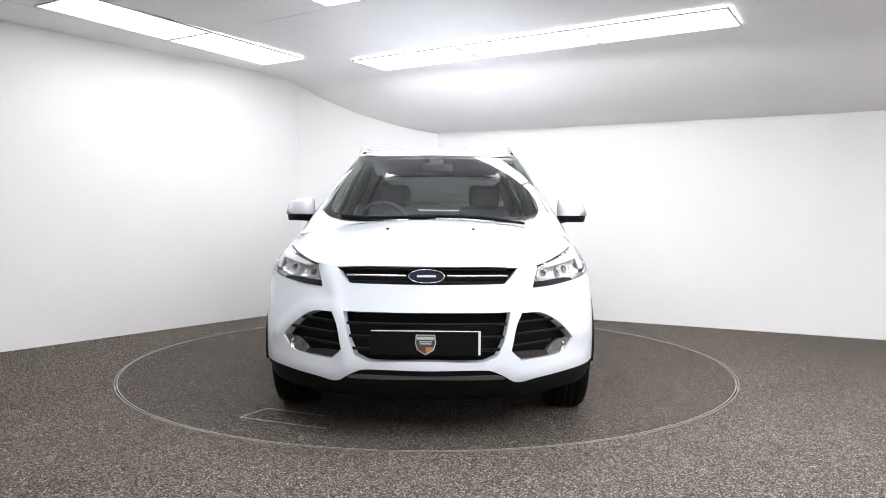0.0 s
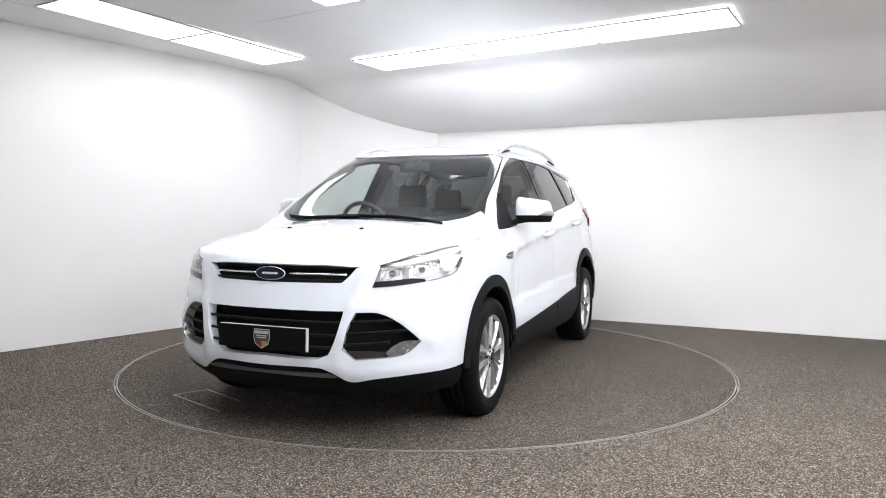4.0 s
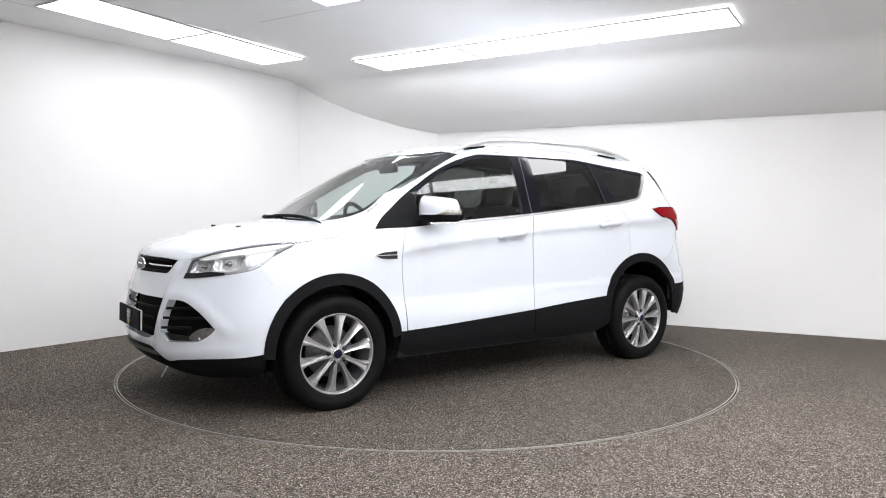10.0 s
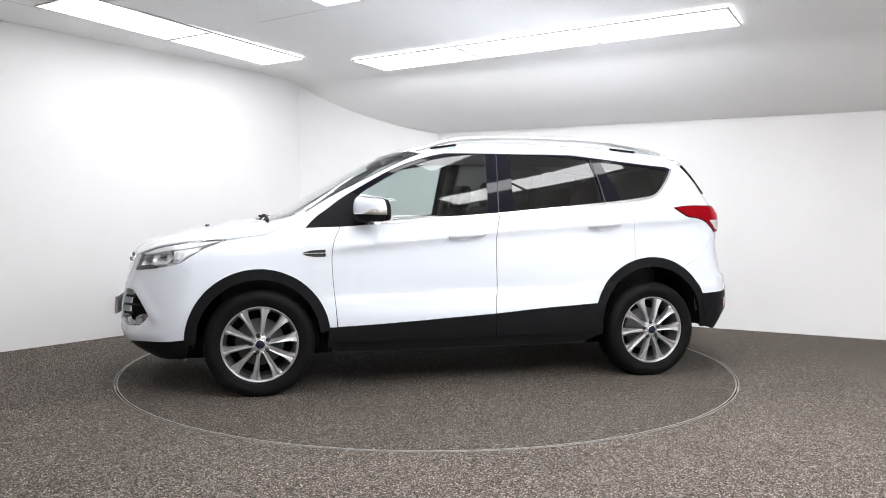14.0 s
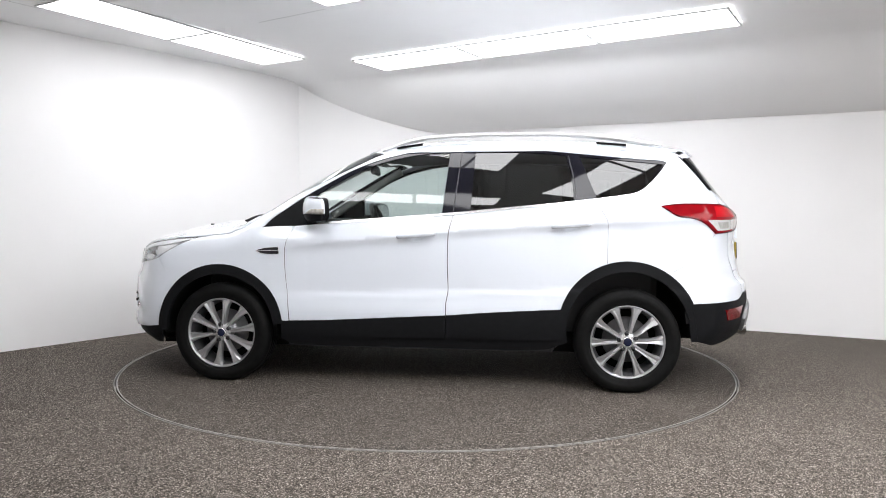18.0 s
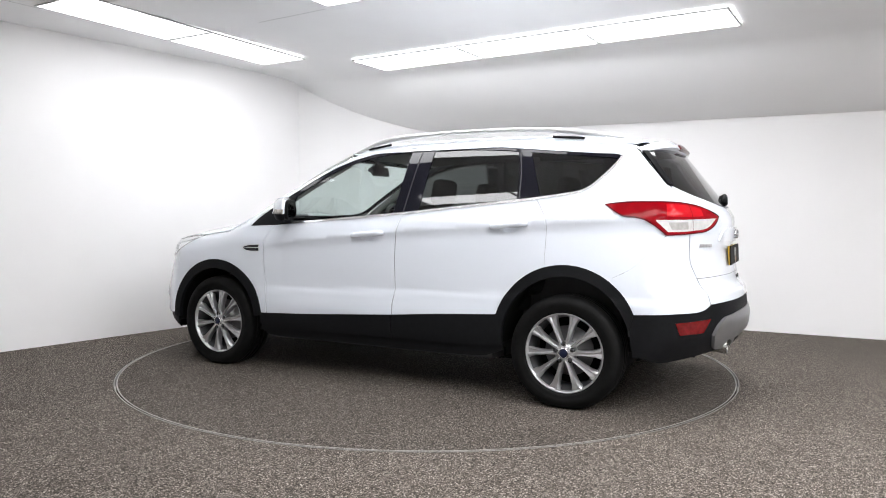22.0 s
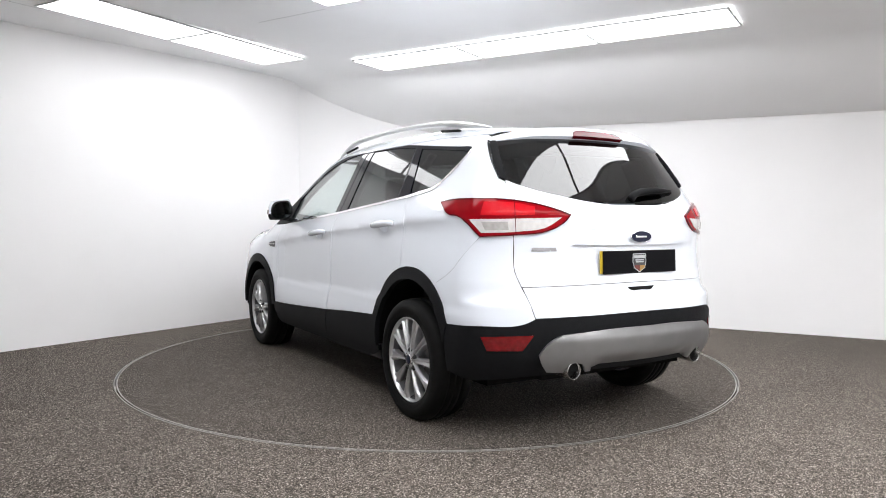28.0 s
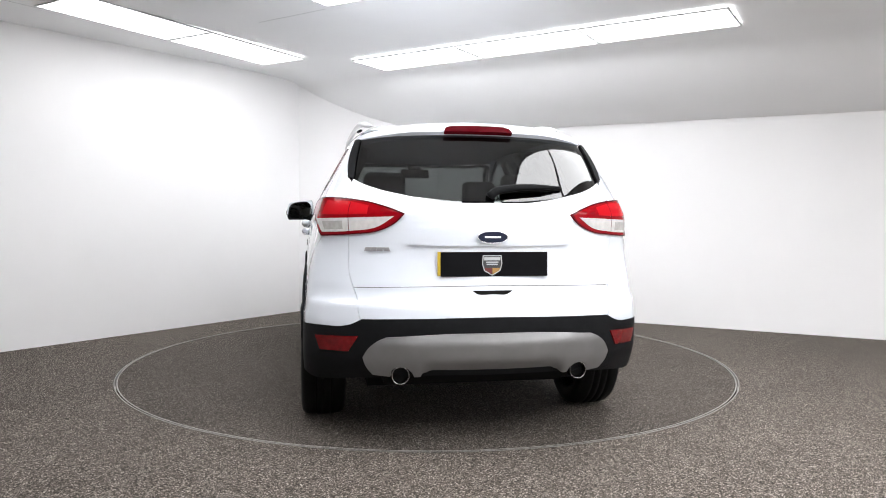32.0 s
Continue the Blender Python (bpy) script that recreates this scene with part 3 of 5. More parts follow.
def build_body():
    cx = np.linspace(-1.95, 0.98, 118)
    ridge = [list(zip(cx, crease(cx)))]
    # front wing
    wing = [(0.849, 1.052), (1.067, 1.044), (1.12, 1.085), (1.2, 1.062), (1.3, 1.028), (1.56, 0.982), (1.575, 0.958), (1.66, 0.92), (1.76, 0.865), (1.80, 0.83),
            (1.789, 0.807), (1.74, 0.749)] + arc(*ARCH_F, 44, 172, 16) + [(0.872, 0.418), (0.884, 0.574), (0.902, 0.759), (0.905, 0.869), (0.893, 0.954)]
    pair("front_wing", "S", shrink(dedupe(wing), 0.0014), PAINT, BODY)
    joint = [(0.90, 0.835), (0.97, 0.862), (1.07, 0.76), (1.115, 0.67), (1.04, 0.665), (0.95, 0.785)]
    pair("wing_joint", "F", joint, PAINT, BODY, off=-0.003, thick=0, step=0.03)
    # doors
    fd = dedupe(BELT_F + DOOR_FRONT[1:] + list(reversed(SILL_F))[1:] + list(reversed(DOOR_MID))[1:-1])
    doors_f = pair("front_door", "S", shrink(fd), PAINT, BODY, holes=[cup(0.02, 0.988)], lines=ridge, step=0.03)
    rd = dedupe(BELT_R + DOOR_MID[1:] + list(reversed(SILL_R))[1:] + arc(*ARCH_R, 17, 73, 8) + list(reversed(DOOR_REAR))[:-1])
    doors_r = pair("rear_door", "S", shrink(rd), PAINT, BODY, holes=[cup(-0.98, 1.062)], lines=ridge, step=0.03)
    # rubber seals seen as dark lines in the door gaps
    for doors, gap in ((doors_f, DOOR_FRONT), (doors_f, DOOR_MID), (doors_r, DOOR_REAR)):
        mid = [p for p in curve(gap, 0.03, False) if p.y < gap[0][1] - 0.02]
        near, far = [], []
        for i, p in enumerate(mid):
            t = (mid[min(i + 1, len(mid) - 1)] - mid[max(i - 1, 0)]).normalized()
            near.append(tuple(p + Vector((t.y, -t.x)) * 0.007))
            far.append(tuple(p - Vector((t.y, -t.x)) * 0.007))
        pair("door_seal", "S", near + list(reversed(far)), SEAL, doors, off=-0.0045, thick=0, step=0.05, raw=True)
    # rear quarter, roof side and screen pillar in one pressing
    upper = [(1.12, 1.10), (0.92, 1.23), (0.65, 1.37), (0.45, 1.47), (0.31, 1.535), (0.15, 1.575), (0.0, 1.600), (-0.4, 1.615), (-0.9, 1.612), (-1.4, 1.592), (-1.6, 1.562), (-1.70, 1.535)]
    q = DLO + DLO_BACK + DOOR_REAR[1:] + arc(*ARCH_R, 73, 128, 8) + [(-1.62, 0.778), (-1.734, 0.844), (-1.805, 0.918), (-1.879, 1.004), (-1.90, 1.03), (-1.86, 1.06), (-1.81, 1.105), (-1.74, 1.13), (-1.64, 1.142), (-1.60, 1.175), (-1.66, 1.195), (-1.85, 1.197), (-1.94, 1.205),
                                                                  (-1.93, 1.25), (-1.87, 1.315), (-1.80, 1.40), (-1.75, 1.475)] + list(reversed(upper))
    pair("quarter_panel", "S", dedupe(q), PAINT, BODY, corner=50, lines=ridge)
    # bonnet, roof
    hood = [(2.172, 0), (2.152, 0.26), (2.108, 0.45), (2.06, 0.55), (1.99, 0.635), (1.90, 0.695), (1.76, 0.745), (1.62, 0.785), (1.54, 0.803), (1.40, 0.806), (1.27, 0.80), (1.17, 0.755), (1.14, 0.69),
            (1.225, 0.585), (1.36, 0.3), (1.395, 0)]
    panel("bonnet", "T", both_y(hood), PAINT, BODY, off=0.004, step=0.05)
    roof = [(0.475, 0), (0.455, 0.3), (0.40, 0.48), (0.33, 0.575), (0.28, 0.602), (0, 0.612), (-0.6, 0.615), (-1.2, 0.605), (-1.55, 0.59), (-1.68, 0.575), (-1.77, 0.45), (-1.82, 0.25), (-1.84, 0)]
    panel("roof", "T", both_y(roof), PAINT, BODY, off=0.002, thick=0.006, step=0.06)
    screen = [(1.41, 0), (1.37, 0.3), (1.245, 0.59), (1.17, 0.692), (1.09, 0.722), (0.92, 0.702), (0.65, 0.668), (0.31, 0.61), (0.43, 0.46), (0.445, 0.3), (0.465, 0)]
    ws = panel("windscreen", "T", both_y(screen), SCREEN, BODY, off=-0.003, thick=0, step=0.04, even=3, label="tinted laminated windscreen")
    inner = [(1.30, 0), (1.26, 0.3), (1.15, 0.56), (1.09, 0.645), (1.04, 0.665), (0.92, 0.655), (0.65, 0.62), (0.40, 0.575), (0.47, 0.45), (0.50, 0.3), (0.52, 0)]
    panel("screen_border", "T", both_y(screen), GLOSS_BLACK, ws, off=-0.007, thick=0, step=0.05, holes=[both_y(inner)], label="black printed border of the windscreen")
    corner_piece = [(1.31, 0.68), (1.31, 0.79), (1.17, 0.795), (1.075, 0.752), (1.06, 0.715), (1.13, 0.672), (1.215, 0.585)]
    for s in (1, -1):
        panel("cowl_corner", "T", [(x, y * s) for x, y in corner_piece], PAINT, BODY, off=-0.001, thick=0.01, step=0.025)
    foot = [(1.04, 1.075), (1.09, 1.118), (1.20, 1.075), (1.24, 1.04), (1.15, 1.035), (1.075, 1.05)]
    pair("pillar_foot", "S", foot, PAINT, BODY, off=-0.002, thick=0.01, step=0.02)
    # front bumper
    bump = [(0, 0.786), (0.26, 0.788), (0.38, 0.789), (0.419, 0.824), (0.46, 0.866), (0.50, 0.872), (0.567, 0.872), (0.525, 0.768), (0.623, 0.777), (0.783, 0.797), (0.865, 0.809), (0.945, 0.832),
            (0.964, 0.808), (1.02, 0.749), (1.092, 0.665), (1.055, 0.60), (1.02, 0.50), (0.997, 0.37), (0.9, 0.356), (0.701, 0.341), (0.532, 0.324), (0.423, 0.310), (0.356, 0.348), (0.302, 0.373), (0, 0.377)]
    lower = [(0, 0.655), (0.395, 0.654), (0.380, 0.595), (0.352, 0.501), (0.326, 0.442), (0.274, 0.421), (0, 0.422)]
    fog = [(0.45, 0.648), (0.555, 0.645), (0.628, 0.610), (0.70, 0.553), (0.748, 0.505), (0.71, 0.466), (0.66, 0.438), (0.447, 0.417), (0.39, 0.470), (0.42, 0.59)]
    fogm = [(-a, b) for a, b in reversed(fog)]
    fin = np.array([tuple(q) for q in curve([(0.53, 0.88), (0.46, 0.77), (0.425, 0.66), (0.38, 0.49), (0.37, 0.40)], 0.02, False)])
    chin = np.array([tuple(q) for q in curve([(-0.05, 0.393), (0.30, 0.393), (0.43, 0.345), (0.60, 0.365), (0.85, 0.39)], 0.02, False)])
    flare = np.array([tuple(q) for q in curve([(0.44, 0.668), (0.56, 0.672), (0.65, 0.632), (0.73, 0.565), (0.80, 0.50)], 0.02, False)])

    def sculpt(uv):
        q = np.stack([abs(uv[:, 0]), uv[:, 1]], 1)
        near = lambda l: np.min(np.linalg.norm(q[:, None] - l[None], axis=2), axis=1)
        return -0.013 * np.exp(-(near(fin) / 0.030) ** 2) - 0.007 * np.exp(-(near(chin) / 0.022) ** 2) - 0.010 * np.exp(-(near(flare) / 0.028) ** 2)

    fb = panel("front_bumper", "F", both(bump), PAINT, BODY, thick=0.05, step=0.028, sink=sculpt, holes=[both(lower), fog, fogm], label="white painted front bumper")
    up = [(0, 0.776), (0.30, 0.777), (0.41, 0.785), (0.43, 0.82), (0.47, 0.865), (0.46, 0.885), (0.27, 0.885), (0, 0.885)]
    panel("upper_grille", "F", both(up), DARK, BODY, off=-0.035, thick=0)
    panel("lower_grille", "F", shrink(both(lower), -0.012), DARK, BODY, off=-0.07, thick=0)
    pair("fog_recess", "F", shrink(fog, -0.012), DARK, BODY, off=-0.05, thick=0)
    val = [(0, 0.385), (0.302, 0.38), (0.356, 0.355), (0.423, 0.318), (0.532, 0.332), (0.701, 0.349), (0.9, 0.364), (0.997, 0.378), (0.99, 0.29), (0.95, 0.235), (0.6, 0.195), (0, 0.19)]
    panel("front_valance", "F", both(val), PLASTIC, BODY, off=-0.012, thick=0.01)
    lip = [(0, 0.346), (0.33, 0.346), (0.372, 0.334), (0.36, 0.328), (0, 0.332)]
    panel("bumper_lip", "F", both(lip), LIP_GREY, BODY, off=0.000, thick=0.012, label="satin silver lip strip")
    # tail
    tg = [(0, 1.185), (0.2, 1.187), (0.34, 1.203), (0.463, 1.225), (0.583, 1.25), (0.70, 1.285), (0.75, 1.305), (0.738, 1.25), (0.727, 1.203), (0.697, 1.016), (0.689, 0.852), (0.657, 0.777), (0.3, 0.787), (0, 0.791)]
    panel("tailgate", "R", shrink(both(tg), 0.001), PAINT, BODY, off=0.002, label="white painted tailgate")
    tgl = [(0, 0.790), (0.3, 0.7862), (0.655, 0.7762), (0.617, 0.696), (0.595, 0.632), (0, 0.647)]
    ledge = [[(u, z) for u in np.linspace(-1.1, 1.1, 130)] for z in (0.681, 0.692, 0.705, 0.718, 0.729)]
    panel("tailgate_sill", "R", shrink(both(tgl), 0.001), PAINT, BODY, off=0.002, step=0.025, lines=ledge)
    rg = [(0, 1.553), (0.3, 1.552), (0.6, 1.545), (0.90, 1.525), (0.848, 1.416), (0.785, 1.310), (0.70, 1.28), (0.583, 1.245), (0.463, 1.220), (0.34, 1.208), (0.2, 1.195), (0, 1.193)]
    panel("rear_window", "R", both(rg), PRIVACY, BODY, off=0.0, thick=0, step=0.025, even=3, cant=6.0, label="dark tinted rear window")
    rb = [(0.70, 1.03), (0.85, 1.022), (0.872, 1.003), (0.952, 0.918), (1.02, 0.844), (1.13, 0.778), (1.15, 0.745), (1.078, 0.665), (1.027, 0.577), (0.834, 0.588), (0.688, 0.591), (0.639, 0.603), (0.595, 0.628),
          (0.617, 0.696), (0.655, 0.773), (0.689, 0.852), (0.697, 1.016)]
    pair("bumper_corner", "R", shrink(rb, 0.0018), PAINT, BODY, step=0.022, lines=ledge)
    bb = [(0, 0.646), (0.595, 0.628), (0.639, 0.606), (0.688, 0.594), (0.834, 0.590), (1.03, 0.579), (1.012, 0.5), (1.0, 0.40), (0.99, 0.34), (0.9, 0.315), (0.6, 0.345), (0.3, 0.37), (0, 0.37)]
    panel("rear_bumper", "R", both(bb), PLASTIC, BODY, off=0.003, thick=0.03, label="textured black rear bumper")
    side_piece = [(-1.716, 0.566), (-1.99, 0.566), (-1.99, 0.375), (-1.86, 0.348), (-1.742, 0.338), (-1.728, 0.42), (-1.72, 0.52)]
    pair("bumper_side", "S", side_piece, PLASTIC, BODY, off=0.0, thick=0.02, step=0.03)
    fin_strip = [(0.872, 1.508), (0.850, 1.46), (0.826, 1.40), (0.780, 1.314), (0.742, 1.300), (0.775, 1.38), (0.807, 1.46), (0.83, 1.510)]
    pair("side_fin", "R", fin_strip, PLASTIC, BODY, off=0.010, thick=0.016, step=0.025, sink=lambda uv: 0.007 * np.clip((0.80 - 0.45 * (1.42 - uv[:, 1]) - uv[:, 0]) / 0.06, 0, 1), label="slim black fin beside the rear window")
    filler = [(0.66, 1.19), (0.82, 1.19), (0.82, 1.27), (0.70, 1.27)]
    pair("lamp_surround", "R", filler, PAINT, BODY, off=-0.006, thick=0, step=0.03)
    seam_line = curve([(-1.892, 1.022), (-1.879, 1.004), (-1.805, 0.918), (-1.734, 0.844), (-1.62, 0.778)], 0.02, False)
    seam = [(p.x + 0.0013, p.y - 0.0013) for p in seam_line] + [(p.x - 0.0013, p.y + 0.0013) for p in reversed(seam_line)]
    pair("bumper_seam", "S", seam, SEAM_GREY, BODY, off=0.0010, thick=0.001, step=0.05, raw=True, label="fine grey seam of the bumper")
    df = [(0, 0.574), (0.193, 0.573), (0.474, 0.553), (0.511, 0.535), (0.551, 0.501), (0.579, 0.457), (0.567, 0.415), (0.545, 0.380), (0.468, 0.374), (0.462, 0.398), (0.445, 0.416), (0.415, 0.423), (0.385, 0.416), (0.368, 0.398), (0.362, 0.376), (0.25, 0.382), (0, 0.384)]
    panel("diffuser", "R", both(df), SATIN, BODY, off=0.024, thick=0.04, corner=20, step=0.016, sink=lambda uv: 0.014 * np.clip((uv[:, 1] - 0.525) / 0.04, 0, 1) ** 1.5 + 0.016 * np.clip((0.448 - uv[:, 1]) / 0.03, 0, 1) * np.clip((0.34 - abs(uv[:, 0])) / 0.06, 0, 1) + 0.03 * np.clip((0.42 - uv[:, 1]) / 0.05, 0, 1) ** 2 * (abs(uv[:, 0]) < 0.33), label="satin grey skid plate")
    # cladding
    front_clad = [(0.925, 0.345), (0.925, 0.42), (0.869, 0.420), (0.637, 0.429), (0.084, 0.461), (-0.180, 0.477), (-0.180, 0.325), (0.083, 0.322), (0.862, 0.325)]
    rear_clad = [(-0.184, 0.477), (-0.471, 0.501), (-0.926, 0.530), (-0.955, 0.44), (-0.962, 0.345), (-0.849, 0.33), (-0.184, 0.325)]
    rocker = [(0.93, 0.295), (0.926, 0.345), (0.862, 0.328), (0.083, 0.325), (-0.849, 0.333), (-0.962, 0.348), (-0.966, 0.315), (-0.849, 0.268), (0.083, 0.255), (0.862, 0.262)]
    pair("door_cladding", "S", shrink(front_clad, 0.0012), PLASTIC, BODY, off=0.008, thick=0.02, label="textured black strip along the foot of the door")
    pair("door_cladding", "S", shrink(rear_clad, 0.0012), PLASTIC, BODY, off=0.008, thick=0.02, label="textured black strip along the foot of the door")
    pair("sill_cladding", "S", rocker, PLASTIC, BODY, off=-0.006, thick=0.02)
    fa = arc(1.35, 0.355, 0.436, -2, 174, 26) + arc(1.35, 0.35, 0.375, 174, -2, 26)
    ra = arc(-1.342, 0.402, 0.440, 12, 156, 26) + arc(-1.342, 0.39, 0.385, 166, -4, 26)
    pair("front_arch_trim", "S", fa, PLASTIC, BODY, off=0.010, thick=0.03, step=0.03)
    pair("rear_arch_trim", "S", ra, PLASTIC, BODY, off=0.010, thick=0.03, step=0.03)
    # glass of the flanks
    wf = [(0.716, 1.262), (0.689, 1.282), (0.474, 1.412), (0.284, 1.488), (0.092, 1.534), (-0.102, 1.558), (-0.180, 1.562), (-0.144, 1.141), (0.274, 1.108), (0.646, 1.079), (0.735, 1.073)]
    wr = [(-0.352, 1.566), (-0.685, 1.558), (-0.879, 1.546), (-0.955, 1.538), (-0.993, 1.375), (-1.003, 1.228), (-0.663, 1.194), (-0.331, 1.163)]
    wq = [(-1.044, 1.527), (-1.263, 1.506), (-1.456, 1.487), (-1.590, 1.472), (-1.493, 1.351), (-1.428, 1.301), (-1.310, 1.273), (-1.150, 1.246)]
    surround = DLO + DLO_BACK + BELT_R[1:] + BELT_F[1:]
    pair("window_surround", "S", shrink(dedupe(surround), -0.003), PILLAR_BLACK, BODY, off=-0.004, thick=0.006, holes=[wf, wr, wq], step=0.05, even=2, cant=5.0, label="black window frames and door pillars")
    for line in ([(-0.219, 1.145), (-0.238, 1.35), (-0.262, 1.570)], [(-1.020, 1.228), (-1.005, 1.375), (-0.972, 1.532)]):
        seam = [(x - 0.003, z) for x, z in line] + [(x + 0.003, z) for x, z in reversed(line)]
        pair("frame_seam", "S", seam, FRAME_EDGE, BODY, off=-0.002, thick=0.002, step=0.05, label="thin grey edge of the door frame")
    sail = [(1.058, 1.048), (1.010, 1.098), (0.918, 1.168), (0.847, 1.220), (0.76, 1.275), (0.722, 1.255), (0.742, 1.068), (0.849, 1.056)]
    pair("mirror_sail", "S", sail, PLASTIC, BODY, off=0.001, thick=0.008, step=0.03, label="matt black corner plate ahead of the window")
    pair("front_window", "S", shrink(wf, -0.008), CLEAR, BODY, off=-0.009, thick=0, step=0.03, even=1, yaw=4.0, cant=6.0)
    pair("rear_window_pane", "S", shrink(wr, -0.008), PRIVACY, BODY, off=-0.009, thick=0, step=0.03, even=1, cant=6.0)
    pair("quarter_window", "S", shrink(wq, -0.008), PRIVACY, BODY, off=-0.009, thick=0, step=0.03, even=1, cant=6.0)
    rf = [(0.831, 0.539), (0.602, 0.552), (0.650, 0.476), (0.804, 0.471)]
    pair("rear_reflector", "R", rf, REFLECTOR_RED, BODY, off=0.008, thick=0.01)


build_body()


def kid(ob, parent, label=""):
    ob.parent = parent
    if label:
        ob["label"] = label
    return ob


def outward(way, u, v, off=0.0):
    """A point on the body at a panel's plan position, and the outward direction there."""
    p = lay(way, [(u, v)])
    n = normals(p)
    return Vector(p[0] + n[0] * off), Vector(n[0])


def facing(p, n, up=(0, 0, 1)):
    """A pose at p whose z axis is n and whose y axis leans up."""
    n = Vector(n).normalized()
    x = Vector(up).cross(n).normalized()
    y = n.cross(x)
    return Matrix.Translation(p) @ Matrix((x, y, n)).transposed().to_4x4()


# ---- wheels ----
NUT = material("nut_steel_and_recess_shade", (0.018, 0.018, 0.02), 0.35)
def build_wheel():
    w = new("wheel")
    w.parent = CAR
    rim = 0.236
    tp = [(rim - 0.008, -0.095), (rim + 0.01, -0.115), (0.29, -0.12), (0.32, -0.108), (0.332, -0.09), (0.337, -0.06), (0.338, -0.045), (0.333, -0.044), (0.333, -0.036), (0.338, -0.035), (0.338, -0.004), (0.333, -0.003), (0.333, 0.003),
          (0.338, 0.004), (0.338, 0.035), (0.333, 0.036), (0.333, 0.044), (0.338, 0.045), (0.337, 0.06), (0.332, 0.09), (0.322, 0.106), (0.30, 0.117), (0.275, 0.121), (0.272, 0.119), (0.255, 0.119), (rim + 0.006, 0.113), (rim - 0.004, 0.102)]
    v, f = lathe(tp, 72)
    tyre = kid(mesh_object("tyre", v, f, RUBBER, True), w, "black road tyre")
    v, f = lathe([(rim - 0.004, -0.1), (rim - 0.001, 0.100), (rim - 0.001, 0.105), (rim - 0.004, 0.107), (rim - 0.008, 0.104), (rim - 0.012, 0.092), (rim - 0.015, 0.086)], 72)
    kid(mesh_object("rim", v, f, ALLOY, True), w, "silver alloy rim")
    # barrel split from the rim to carry the painted shade
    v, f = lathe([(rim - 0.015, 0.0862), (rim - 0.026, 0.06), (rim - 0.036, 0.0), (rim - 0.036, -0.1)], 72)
    kid(mesh_object("barrel", v, f, BARREL, True), w, "inside of the alloy rim, shade painted in as dark grey")
    v, f = lathe([(0.0, -0.02), (0.148, -0.02), (0.15, -0.012), (0.148, -0.004), (0.08, -0.004), (0.075, 0.03), (0.0, 0.03)], 48)
    kid(mesh_object("brake_disc", v, f, SATIN, True), w)
    v, f = lathe([(0.0, -0.05), (0.20, -0.05), (0.20, -0.045), (0.0, -0.045)], 48)
    kid(mesh_object("dust_shield", v, f, DARK, True), w)
    # spokes
    st = [(0.030, 0.015, 0.096), (0.055, 0.0125, 0.100), (0.10, 0.0135, 0.103), (0.15, 0.0170, 0.103), (0.185, 0.0215, 0.101), (0.205, 0.029, 0.099), (0.222, 0.036, 0.098)]
    verts, faces = [], []
    for r, hw, y in st:
        for a, d in ((-1.0, -0.045), (-1.0, -0.016), (-0.80, -0.006), (0.10, -0.012), (0.35, 0.001), (0.60, 0.001), (1.0, -0.014), (1.0, -0.045)):
            verts.append((hw * a, y + d, r))
    for i in range(len(st) - 1):
        faces += [(8 * i + k, 8 * i + (k + 1) % 8, 8 * i + 8 + (k + 1) % 8, 8 * i + 8 + k) for k in range(8)]
    faces += [tuple(range(7, -1, -1))]
    spoke = mesh_object("spoke", verts, faces, ALLOY)
    for i in range(10):
        o = spoke if i == 0 else new("spoke", spoke.data)
        kid(o, w)
        o.matrix_basis = Matrix.Rotation(radians(36 * i + 18), 4, "Y")
    v, f = lathe([(0.0, 0.095), (0.040, 0.095), (0.060, 0.088), (0.064, 0.07), (0.064, 0.03)], 40)
    kid(mesh_object("hub", v, f, ALLOY, True), w)
    v, f = lathe([(0.0, 0.112), (0.022, 0.111), (0.026, 0.109), (0.026, 0.09)], 32)
    kid(mesh_object("centre_cap", v, f, BADGE_BLUE, True), w, "blue centre cap")
    v, f = lathe([(0.026, 0.109), (0.030, 0.110), (0.032, 0.107), (0.032, 0.09)], 32)
    kid(mesh_object("cap_ring", v, f, CHROME, True), w)
    # nut with a flat dark flange that paints in the shade of its recess
    v, f = lathe([(0.0, 0.099), (0.007, 0.099), (0.0098, 0.096), (0.0098, 0.0905), (0.0155, 0.0905), (0.0155, 0.085)], 16)
    nut = mesh_object("wheel_nut", v, f, NUT, True)
    for i in range(5):
        o = nut if i == 0 else new("wheel_nut", nut.data)
        kid(o, w)
        a = radians(72 * i + 90)
        o.location = (0.054 * math.cos(a), 0.006, 0.054 * math.sin(a))
    return w


